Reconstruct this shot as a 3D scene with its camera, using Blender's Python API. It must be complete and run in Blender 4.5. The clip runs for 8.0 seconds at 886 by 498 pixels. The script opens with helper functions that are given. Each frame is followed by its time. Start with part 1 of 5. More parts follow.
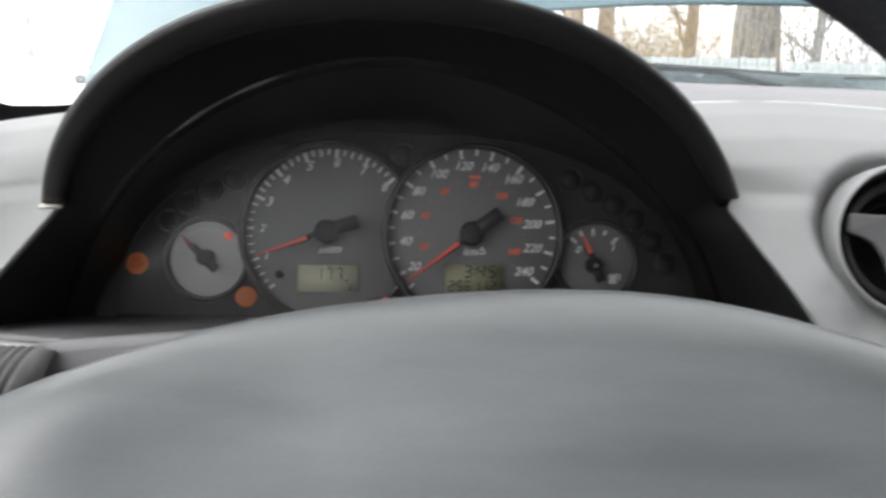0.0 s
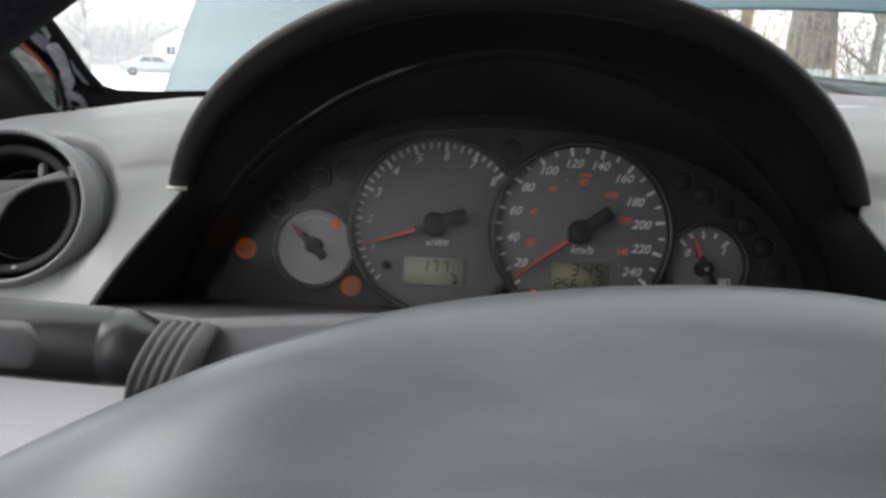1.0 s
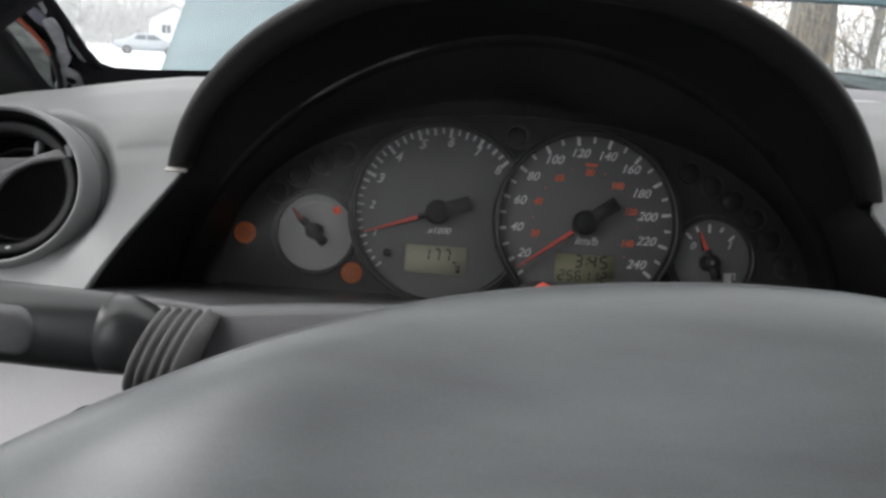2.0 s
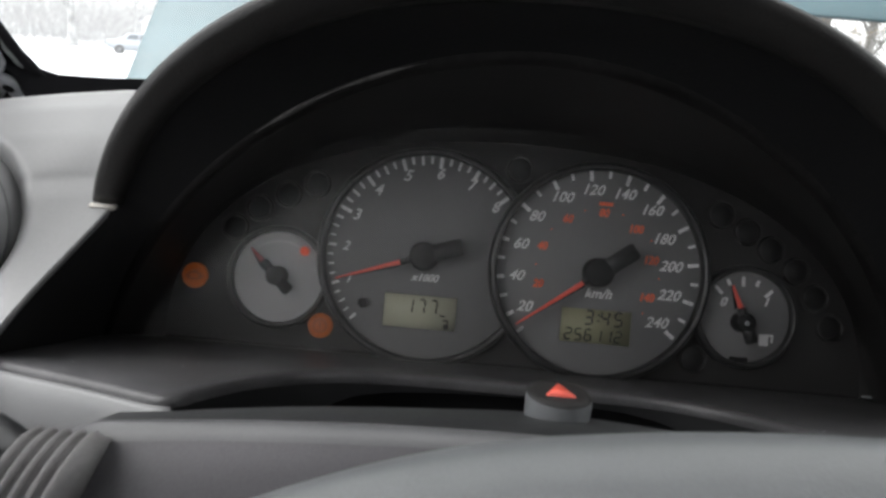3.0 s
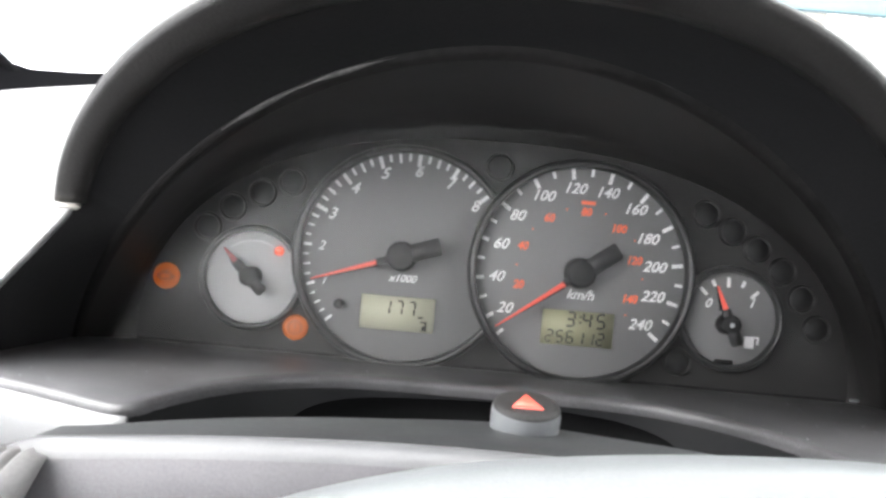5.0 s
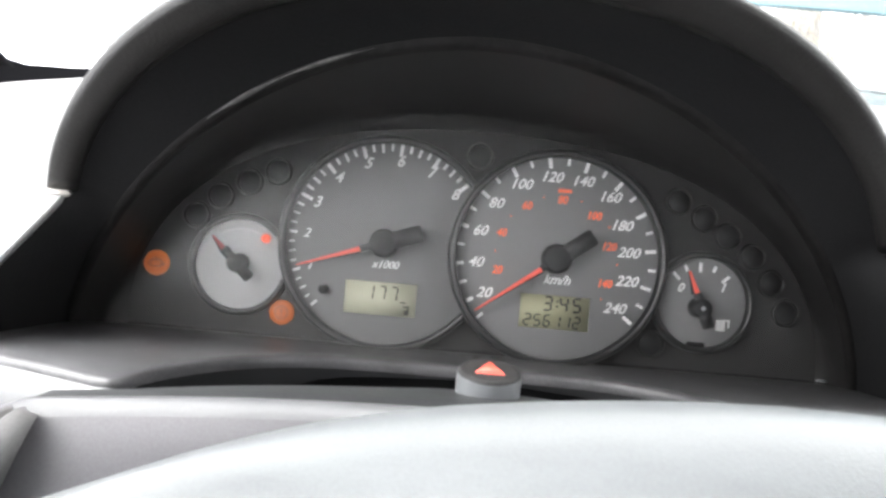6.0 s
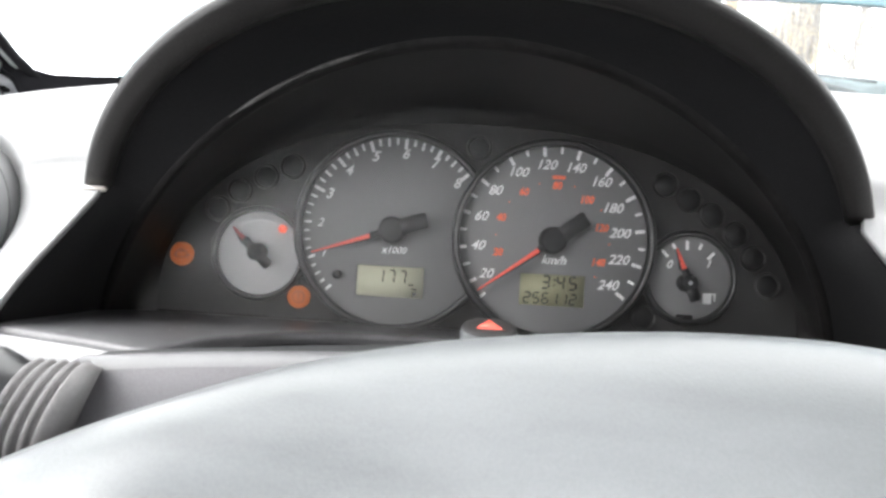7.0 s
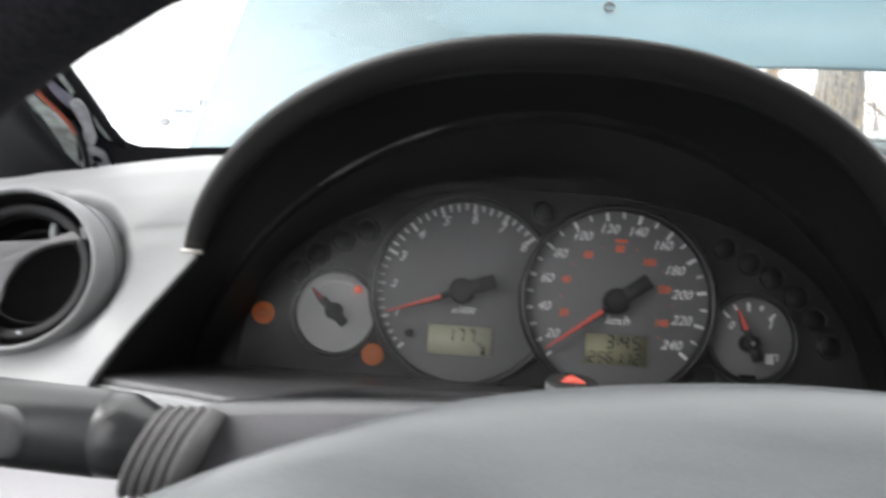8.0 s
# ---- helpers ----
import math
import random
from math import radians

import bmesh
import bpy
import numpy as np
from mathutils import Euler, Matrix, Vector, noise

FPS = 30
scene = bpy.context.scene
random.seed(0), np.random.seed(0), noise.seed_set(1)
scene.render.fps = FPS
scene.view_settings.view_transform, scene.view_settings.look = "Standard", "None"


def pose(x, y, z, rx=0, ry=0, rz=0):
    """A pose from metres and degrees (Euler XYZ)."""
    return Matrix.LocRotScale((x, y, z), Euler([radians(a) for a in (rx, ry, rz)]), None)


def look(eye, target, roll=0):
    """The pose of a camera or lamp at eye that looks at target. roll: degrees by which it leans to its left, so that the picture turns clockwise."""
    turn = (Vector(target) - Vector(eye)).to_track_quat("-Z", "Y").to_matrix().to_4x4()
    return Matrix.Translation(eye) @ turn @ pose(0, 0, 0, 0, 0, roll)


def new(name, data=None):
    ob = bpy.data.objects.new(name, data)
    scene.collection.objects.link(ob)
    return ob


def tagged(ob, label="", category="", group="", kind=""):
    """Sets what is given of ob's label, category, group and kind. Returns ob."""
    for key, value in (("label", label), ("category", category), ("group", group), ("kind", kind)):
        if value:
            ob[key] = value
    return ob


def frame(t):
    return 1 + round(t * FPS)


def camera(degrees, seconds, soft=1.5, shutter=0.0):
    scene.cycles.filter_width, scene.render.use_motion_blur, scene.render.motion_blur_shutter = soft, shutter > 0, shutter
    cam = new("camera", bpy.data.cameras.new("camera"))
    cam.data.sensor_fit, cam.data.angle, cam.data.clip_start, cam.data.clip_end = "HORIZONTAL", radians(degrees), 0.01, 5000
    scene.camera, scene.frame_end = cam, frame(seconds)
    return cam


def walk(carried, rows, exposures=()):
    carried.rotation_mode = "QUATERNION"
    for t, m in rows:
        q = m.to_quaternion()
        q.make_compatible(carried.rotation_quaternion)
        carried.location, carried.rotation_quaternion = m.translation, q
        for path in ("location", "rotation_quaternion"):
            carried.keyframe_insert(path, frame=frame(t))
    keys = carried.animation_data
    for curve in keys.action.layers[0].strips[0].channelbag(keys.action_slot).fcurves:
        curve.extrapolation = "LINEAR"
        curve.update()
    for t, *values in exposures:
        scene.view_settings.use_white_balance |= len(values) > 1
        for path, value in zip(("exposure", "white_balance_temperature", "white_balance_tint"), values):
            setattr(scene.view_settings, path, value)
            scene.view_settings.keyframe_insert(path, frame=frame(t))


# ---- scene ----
cam = camera(60.0, 8.0, soft=2.9, shutter=0.5)
PATH = [
    (0, (0.0184, -0.4214, 1.0393), (0.0230, -0.0319, 0.9486), 0.68),
    (0.5, (-0.0075, -0.4201, 1.0374), (-0.0179, -0.0312, 0.9448), 1.40),
    (1, (-0.0202, -0.4216, 1.0345), (-0.0350, -0.0322, 0.9441), 2.31),
    (1.2, (-0.0249, -0.4227, 1.0335), (-0.0419, -0.0337, 0.9417), 2.63),
    (2.3, (-0.0261, -0.4027, 1.0349), (-0.0358, -0.0151, 0.9369), 3.87),
    (2.5, (-0.0269, -0.3860, 1.0358), (-0.0378, 0.0020, 0.9389), 3.97),
    (3, (-0.0274, -0.3470, 1.0383), (-0.0333, 0.0418, 0.9445), 4.87),
    (3.5, (-0.0225, -0.3294, 1.0351), (-0.0254, 0.0590, 0.9397), 5.30),
    (4, (-0.0213, -0.3241, 1.0312), (-0.0216, 0.0641, 0.9346), 5.45),
    (5.3, (-0.0176, -0.3413, 1.0403), (-0.0224, 0.0470, 0.9446), 4.82),
    (5.5, (-0.0149, -0.3428, 1.0392), (-0.0179, 0.0461, 0.9454), 4.44),
    (6, (-0.0115, -0.3500, 1.0366), (-0.0138, 0.0382, 0.9405), 4.87),
    (6.5, (-0.0119, -0.3690, 1.0360), (-0.0169, 0.0205, 0.9448), 4.64),
    (7, (-0.0099, -0.3788, 1.0350), (-0.0153, 0.0096, 0.9398), 3.29),
    (7.5, (-0.0089, -0.3875, 1.0305), (-0.0189, 0.0039, 0.9485), 3.63),
    (8, (-0.0236, -0.3988, 1.0378), (-0.0520, -0.0051, 0.9732), 2.78),
]
# seconds and stops: the clip's camera opens up after its middle
EXPOSURES = [(0.0, 1.8), (0.5, 1.48), (1.0, 1.35), (2.6, 1.15), (3.2, 1.72), (4.2, 2.95), (5.3, 3.45), (6.3, 3.27), (7.2, 2.9), (8.0, 2.1)]
walk(cam, [(t, look(eye, target, roll)) for t, eye, target, roll in PATH], EXPOSURES)

# ---- light: bright overcast winter day ----
world = bpy.data.worlds.new("winter_sky")
scene.world = world
world.use_nodes = True
wn = world.node_tree.nodes
wl = world.node_tree.links
sky = wn.new("ShaderNodeTexSky")
sky.sky_type = "NISHITA"
sky.sun_disc = False
sky.sun_elevation, sky.sun_rotation = radians(50), radians(250)
sky.dust_density = 4.0
soft_sky = wn.new("ShaderNodeHueSaturation")
soft_sky.inputs["Saturation"].default_value = 0.04
wl.new(sky.outputs["Color"], soft_sky.inputs["Color"])
clouds = wn.new("ShaderNodeMix")
clouds.data_type = "RGBA"
clouds.inputs["Factor"].default_value = 0.55
clouds.inputs[7].default_value = (7.03, 7.05, 7.12, 1)
wl.new(soft_sky.outputs["Color"], clouds.inputs[6])
wl.new(clouds.outputs[2], wn["Background"].inputs["Color"])
wn["Background"].inputs["Strength"].default_value = 0.15
sun_data = bpy.data.lights.new("sun", "SUN")
sun_data.energy, sun_data.angle, sun_data.color = 0.45, radians(50), (1.0, 0.98, 0.96)
sun = new("sun", sun_data)
sun.matrix_basis = look((-6.04, -2.2, 8.66), (0, 0, 1))


# ---- materials ----
def material(name, color, rough=0.5, metal=0.0, grain=0.0, scale=400.0, bump=0.0, stain=0.0, stain_scale=14.0,
             coat=0.0, specular=0.5, glow=0.0, glow_color=None, stretch=None):
    """A procedural surface: colour with fine grain and broad stains, and a fine relief."""
    m = bpy.data.materials.new(name)
    m.use_nodes = True
    nodes, links = m.node_tree.nodes, m.node_tree.links
    b = nodes["Principled BSDF"]
    b.inputs["Roughness"].default_value = rough
    b.inputs["Metallic"].default_value = metal
    b.inputs["Coat Weight"].default_value = coat
    b.inputs["Specular IOR Level"].default_value = specular
    b.inputs["Base Color"].default_value = (*color, 1)
    if glow:
        b.inputs["Emission Color"].default_value = (*(glow_color or color), 1)
        b.inputs["Emission Strength"].default_value = glow
    coords = nodes.new("ShaderNodeTexCoord")
    if grain or stain:
        fine, broad = nodes.new("ShaderNodeTexNoise"), nodes.new("ShaderNodeTexNoise")
        fine.inputs["Scale"].default_value, fine.inputs["Detail"].default_value = scale, 4
        broad.inputs["Scale"].default_value, broad.inputs["Detail"].default_value = stain_scale, 5
        links.new(coords.outputs["Object"], fine.inputs["Vector"])
        if stretch:
            pull = nodes.new("ShaderNodeMapping")
            pull.inputs["Scale"].default_value = stretch
            links.new(coords.outputs["Object"], pull.inputs["Vector"])
            links.new(pull.outputs["Vector"], broad.inputs["Vector"])
        else:
            links.new(coords.outputs["Object"], broad.inputs["Vector"])
        last = None
        for n, amount in ((fine, grain), (broad, stain)):
            ramp = nodes.new("ShaderNodeMapRange")
            ramp.inputs["From Min"].default_value, ramp.inputs["From Max"].default_value = 0.3, 0.7
            ramp.inputs["To Min"].default_value, ramp.inputs["To Max"].default_value = 1 - amount, 1 + amount
            links.new(n.outputs["Fac"], ramp.inputs["Value"])
            mix = nodes.new("ShaderNodeVectorMath")
            mix.operation = "MULTIPLY"
            if last is None:
                mix.inputs[0].default_value = color
            else:
                links.new(last.outputs[0], mix.inputs[0])
            links.new(ramp.outputs["Result"], mix.inputs[1])
            last = mix
        links.new(last.outputs[0], b.inputs["Base Color"])
        rr = nodes.new("ShaderNodeMapRange")
        rr.inputs["To Min"].default_value, rr.inputs["To Max"].default_value = max(rough - 0.12, 0.02), min(rough + 0.12, 1)
        links.new(broad.outputs["Fac"], rr.inputs["Value"])
        links.new(rr.outputs["Result"], b.inputs["Roughness"])
    if bump:
        relief, height = nodes.new("ShaderNodeBump"), nodes.new("ShaderNodeTexNoise")
        height.inputs["Scale"].default_value, height.inputs["Detail"].default_value = scale, 3
        links.new(coords.outputs["Object"], height.inputs["Vector"])
        relief.inputs["Strength"].default_value, relief.inputs["Distance"].default_value = bump, 0.4 / scale
        links.new(height.outputs["Fac"], relief.inputs["Height"])
        links.new(relief.outputs["Normal"], b.inputs["Normal"])
    return m


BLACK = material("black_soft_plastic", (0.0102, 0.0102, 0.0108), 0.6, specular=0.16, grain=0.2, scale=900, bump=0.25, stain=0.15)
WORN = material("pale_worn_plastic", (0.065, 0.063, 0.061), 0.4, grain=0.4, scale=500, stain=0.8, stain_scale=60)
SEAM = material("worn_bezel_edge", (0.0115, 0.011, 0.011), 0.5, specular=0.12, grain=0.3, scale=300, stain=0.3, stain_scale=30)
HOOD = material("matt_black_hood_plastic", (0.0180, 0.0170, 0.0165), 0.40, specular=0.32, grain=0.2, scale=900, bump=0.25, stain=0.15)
BLACK_TRIM = material("black_grained_trim", (0.0170, 0.0164, 0.0163), 0.5, specular=0.17, grain=0.25, scale=1200, bump=0.35, stain=0.25)
LEDGE = material("dusty_black_ledge", (0.058, 0.057, 0.060), 0.42, grain=0.3, scale=1500, bump=0.35, stain=0.3, stain_scale=40)
MASK = material("charcoal_cluster_mask", (0.0165, 0.0159, 0.0161), 0.65, specular=0.25, grain=0.15, scale=1500, bump=0.2, stain=0.1)
MASK_DARK = material("dead_lamp_window", (0.0065, 0.0065, 0.007), 0.5, specular=0.3)
GREY = material("light_grey_dash_plastic", (0.198, 0.199, 0.202), 0.45, grain=0.06, scale=1600, bump=0.25, stain=0.06)
PAD = material("grey_airbag_vinyl", (0.140, 0.148, 0.152), 0.38, grain=0.05, scale=1300, bump=0.16, stain=0.2, stain_scale=22, stretch=(0.5, 2.0, 2.5))
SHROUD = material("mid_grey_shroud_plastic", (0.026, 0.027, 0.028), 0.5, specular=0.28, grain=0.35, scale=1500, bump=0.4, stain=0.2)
# lavender lower dash, its colour lightened further to stand for window light
KNEE = material("lit_lavender_lower_dash", (0.50, 0.49, 0.505), 0.5, grain=0.05, scale=1600, bump=0.2, stain=0.06)
# pale grey that holds the highlight of the shroud's ridge
EDGE_GREY = material("painted_highlight_edge", (0.108, 0.108, 0.112), 0.36, grain=0.05, scale=1200, bump=0.15, stain=0.12, stain_scale=25)
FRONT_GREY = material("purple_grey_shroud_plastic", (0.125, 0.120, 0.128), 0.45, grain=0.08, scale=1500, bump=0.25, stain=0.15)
DARK_GREY = material("dark_grey_plastic", (0.075, 0.077, 0.08), 0.5, grain=0.1, scale=1500, bump=0.2)
VENT_GREY = material("grey_louvre_plastic", (0.085, 0.083, 0.087), 0.45, grain=0.08, scale=1500, bump=0.15, stain=0.1)
CAP_GREY = material("charcoal_button_plastic", (0.11, 0.11, 0.113), 0.45, grain=0.1, scale=1500, bump=0.15)
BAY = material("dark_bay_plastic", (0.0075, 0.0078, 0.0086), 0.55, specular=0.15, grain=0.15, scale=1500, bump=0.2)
BOOT = material("grey_ribbed_rubber", (0.15, 0.145, 0.145), 0.55, grain=0.1, scale=900, bump=0.2)
STALK = material("black_satin_stalk", (0.020, 0.0205, 0.022), 0.30, specular=0.7, grain=0.1, scale=1500, bump=0.15)
DIAL = material("grey_dial_face", (0.155, 0.154, 0.155), 0.75, grain=0.05, scale=2000, stain=0.05)
DIAL_LIGHT = material("pale_grey_dial_face", (0.54, 0.54, 0.545), 0.7, grain=0.04, scale=2000, stain=0.05)
RING = material("black_gauge_ring", (0.011, 0.011, 0.0115), 0.34, specular=0.5, grain=0.1, scale=1500)
WHITE = material("white_dial_print", (0.70, 0.70, 0.70), 0.6)
ORANGE = material("orange_dial_print", (0.80, 0.15, 0.07), 0.6)
RED = material("red_needle", (0.75, 0.10, 0.07), 0.45)
DARK_RED = material("dark_red_needle", (0.28, 0.035, 0.035), 0.45)
RED_DOT = material("red_gauge_mark", (0.8, 0.12, 0.06), 0.5, glow=0.06, glow_color=(1.0, 0.16, 0.07))
KNOB = material("black_needle_cap", (0.010, 0.010, 0.011), 0.55, specular=0.2, grain=0.1, scale=1500)
ARM = material("charcoal_needle_arm", (0.020, 0.020, 0.021), 0.42, specular=0.35, grain=0.1, scale=1500)
CLIP = material("pale_beige_clip", (0.42, 0.40, 0.37), 0.5, grain=0.15, scale=300, stain=0.2, stain_scale=60)
LAMP = material("lit_amber_warning_lamp", (0.30, 0.066, 0.004), 0.5, glow=0.022, glow_color=(1.0, 0.23, 0.005))
LAMP_DIM = material("amber_symbol", (0.17, 0.042, 0.012), 0.5, glow=0.008, glow_color=(1.0, 0.22, 0.02))
LCD = material("olive_display_glass", (0.45, 0.45, 0.34), 0.6, grain=0.04, scale=1500)
LCD_DIM = material("dim_olive_display_glass", (0.25, 0.245, 0.155), 0.6, grain=0.04, scale=1500)
LCD_INK = material("dark_display_segments", (0.040, 0.040, 0.032), 0.4)
HAZARD = material("red_hazard_triangle", (0.62, 0.085, 0.055), 0.45)
CLEAR = material("pale_button_side", (0.11, 0.115, 0.12), 0.3, grain=0.05, scale=900)
RIM = material("black_worn_wheel_cover", (0.016, 0.016, 0.019), 0.8, specular=0.2, grain=0.4, scale=700, bump=0.6)
# teal paint; its stretched streaks imitate reflected clouds in the colour
TEAL = material("teal_car_paint", (0.025, 0.080, 0.100), 0.30, metal=0.1, grain=0.06, scale=300, stain=0.22, stain_scale=4, coat=0.28, stretch=(0.7, 3.0, 3.0))
TEAL_DULL = material("dusty_teal_panel", (0.16, 0.24, 0.26), 0.55, grain=0.15, scale=200, stain=0.3, stain_scale=9)
SCUTTLE = material("snow_dusted_teal_scuttle", (0.30, 0.355, 0.365), 0.6, grain=0.2, scale=90, stain=0.4, stain_scale=16, bump=0.2)
PRIMER = material("dark_bare_pillar_metal", (0.006, 0.006, 0.007), 0.7, specular=0.15, grain=0.2, scale=150, stain=0.35, stain_scale=25)
STEEL = material("grey_green_pillar_metal", (0.26, 0.29, 0.275), 0.5, grain=0.3, scale=120, stain=0.6, stain_scale=45)
FOAM = material("grey_pillar_bracket", (0.23, 0.24, 0.25), 0.6, grain=0.2, scale=200, stain=0.35, stain_scale=40)
BRACKET = material("grey_pillar_bracket_metal", (0.30, 0.31, 0.32), 0.5, grain=0.2, scale=200, stain=0.35, stain_scale=40)
BRACKET_BLUE = material("blue_grey_bracket_metal", (0.13, 0.13, 0.17), 0.45, grain=0.15, scale=200, stain=0.3, stain_scale=40)
WIRE = material("orange_wire", (0.36, 0.07, 0.03), 0.45)
FRIT = material("black_glass_border", (0.005, 0.005, 0.006), 0.8, specular=0.1)
CLOTH = material("pale_grey_headliner", (0.38, 0.38, 0.375), 0.9, grain=0.1, scale=500, bump=0.2)
DOOR_TRIM = material("grey_door_trim", (0.13, 0.132, 0.135), 0.7, grain=0.15, scale=400, bump=0.2)
CARPET = material("dark_carpet", (0.03, 0.03, 0.032), 0.95, grain=0.3, scale=500, bump=0.4)
TOP_PAD = material("lavender_grey_dash_top", (0.19, 0.185, 0.197), 0.6, grain=0.08, scale=1600, bump=0.3, stain=0.08)
WIPER = material("dull_wiper_metal", (0.14, 0.155, 0.158), 0.5, grain=0.2, scale=500, stain=0.3, stain_scale=30)
RUBBER = material("black_wiper_rubber", (0.02, 0.02, 0.022), 0.6, grain=0.2, scale=500)
SNOW = material("snow", (0.78, 0.80, 0.83), 0.8, grain=0.04, scale=3, bump=0.3, stain=0.06, stain_scale=0.3)
BARK_PALE = material("pale_grey_bark", (0.21, 0.205, 0.195), 0.9, grain=0.2, scale=14, bump=0.6, stain=0.3, stain_scale=3)
BARK = material("grey_brown_bark", (0.125, 0.118, 0.107), 0.9, grain=0.15, scale=14, bump=0.8, stain=0.45, stain_scale=3, stretch=(6.0, 6.0, 0.8))
BARK_TAN = material("tan_bark", (0.20, 0.148, 0.096), 0.9, grain=0.35, scale=18, bump=0.6, stain=0.25, stain_scale=2)
TWIG = material("dry_tan_twigs", (0.25, 0.195, 0.115), 0.9, grain=0.3, scale=10)
# far wood: distance haze is put into its pale colour
FAR_WOOD = material("distant_hazed_wood", (0.42, 0.42, 0.42), 0.95, grain=0.3, scale=2)
FENCE = material("weathered_blue_grey_fence", (0.25, 0.272, 0.268), 0.85, grain=0.25, scale=12, bump=0.4, stain=0.25, stain_scale=2)
SIDING = material("white_house_siding", (0.78, 0.78, 0.78), 0.7, grain=0.03, scale=5, stain=0.05, stain_scale=0.5)
ROOF = material("snow_dusted_shingle", (0.45, 0.45, 0.46), 0.9, grain=0.2, scale=6, stain=0.3, stain_scale=0.7)
PANE = material("dark_window_pane", (0.16, 0.18, 0.20), 0.15)
FAR_PAINT = material("blue_grey_car_paint", (0.40, 0.43, 0.46), 0.35, metal=0.1, stain=0.1, grain=0.05)
TYRE = material("tyre_rubber", (0.14, 0.14, 0.14), 0.8, grain=0.2, scale=60)

# hazy windscreen: clear glass with a little dust on it
GLASS = bpy.data.materials.new("dusty_windscreen_glass")
GLASS.use_nodes = True
gn, gl = GLASS.node_tree.nodes, GLASS.node_tree.links
gn.remove(gn["Principled BSDF"])
clear, dust, gloss = gn.new("ShaderNodeBsdfTransparent"), gn.new("ShaderNodeBsdfTranslucent"), gn.new("ShaderNodeBsdfGlossy")
clear.inputs["Color"].default_value = (0.93, 0.94, 0.93, 1)
dust.inputs["Color"].default_value = (0.7, 0.72, 0.73, 1)
gloss.inputs["Roughness"].default_value = 0.03
smear = gn.new("ShaderNodeTexNoise")
smear.inputs["Scale"].default_value, smear.inputs["Detail"].default_value = 9, 6
smear_range = gn.new("ShaderNodeMapRange")
smear_range.inputs["From Min"].default_value, smear_range.inputs["From Max"].default_value = 0.35, 0.72
smear_range.inputs["To Min"].default_value, smear_range.inputs["To Max"].default_value = 0.012, 0.11
# dust drawn out sideways, so that its streaks imitate reflections
glass_coords, stretch = gn.new("ShaderNodeTexCoord"), gn.new("ShaderNodeMapping")
stretch.inputs["Scale"].default_value = (0.35, 1.0, 2.2)
gl.new(glass_coords.outputs["Object"], stretch.inputs["Vector"])
gl.new(stretch.outputs["Vector"], smear.inputs["Vector"])
gl.new(smear.outputs["Fac"], smear_range.inputs["Value"])
mix_a, mix_b = gn.new("ShaderNodeMixShader"), gn.new("ShaderNodeMixShader")
gl.new(smear_range.outputs["Result"], mix_a.inputs["Fac"])
gl.new(clear.outputs[0], mix_a.inputs[1])
gl.new(dust.outputs[0], mix_a.inputs[2])
mix_b.inputs["Fac"].default_value = 0.03
gl.new(mix_a.outputs[0], mix_b.inputs[1])
gl.new(gloss.outputs[0], mix_b.inputs[2])
gl.new(mix_b.outputs[0], gn["Material Output"].inputs["Surface"])

# clear plastic over the gauges: faint dust and a soft sheen
COVER = bpy.data.materials.new("clear_gauge_cover")
COVER.use_nodes = True
gn, gl = COVER.node_tree.nodes, COVER.node_tree.links
gn.remove(gn["Principled BSDF"])
clear, dust, gloss = gn.new("ShaderNodeBsdfTransparent"), gn.new("ShaderNodeBsdfDiffuse"), gn.new("ShaderNodeBsdfGlossy")
clear.inputs["Color"].default_value = (0.97, 0.97, 0.97, 1)
dust.inputs["Color"].default_value = (0.6, 0.59, 0.58, 1)
gloss.inputs["Roughness"].default_value = 0.4
smear = gn.new("ShaderNodeTexNoise")
smear.inputs["Scale"].default_value, smear.inputs["Detail"].default_value = 14, 6
smear_range = gn.new("ShaderNodeMapRange")
smear_range.inputs["To Min"].default_value, smear_range.inputs["To Max"].default_value = 0.022, 0.105
gl.new(smear.outputs["Fac"], smear_range.inputs["Value"])
# more of the dust haze on the left half, painting glare there
place, axes, glare_fade, dusty = gn.new("ShaderNodeTexCoord"), gn.new("ShaderNodeSeparateXYZ"), gn.new("ShaderNodeMapRange"), gn.new("ShaderNodeMath")
gl.new(place.outputs["Object"], axes.inputs[0])
gl.new(axes.outputs["X"], glare_fade.inputs["Value"])
glare_fade.interpolation_type = "SMOOTHSTEP"
glare_fade.inputs["From Min"].default_value, glare_fade.inputs["From Max"].default_value = -0.10, 0.07
glare_fade.inputs["To Min"].default_value, glare_fade.inputs["To Max"].default_value = 1.0, 0.15
dusty.operation = "MULTIPLY"
gl.new(smear_range.outputs["Result"], dusty.inputs[0])
gl.new(glare_fade.outputs["Result"], dusty.inputs[1])
mix_a, mix_b = gn.new("ShaderNodeMixShader"), gn.new("ShaderNodeMixShader")
gl.new(dusty.outputs["Value"], mix_a.inputs["Fac"])
gl.new(clear.outputs[0], mix_a.inputs[1])
gl.new(dust.outputs[0], mix_a.inputs[2])
mix_b.inputs["Fac"].default_value = 0.03
gl.new(mix_a.outputs[0], mix_b.inputs[1])
gl.new(gloss.outputs[0], mix_b.inputs[2])
gl.new(mix_b.outputs[0], gn["Material Output"].inputs["Surface"])

# ---- mesh helpers ----
PLACED = {}


def root(name, m=None):
    """An empty that carries the parts of a thing."""
    ob = new(name)
    ob.empty_display_size = 0.02
    ob.matrix_basis = m or Matrix()
    PLACED[ob.name] = ob.matrix_basis.copy()
    return ob


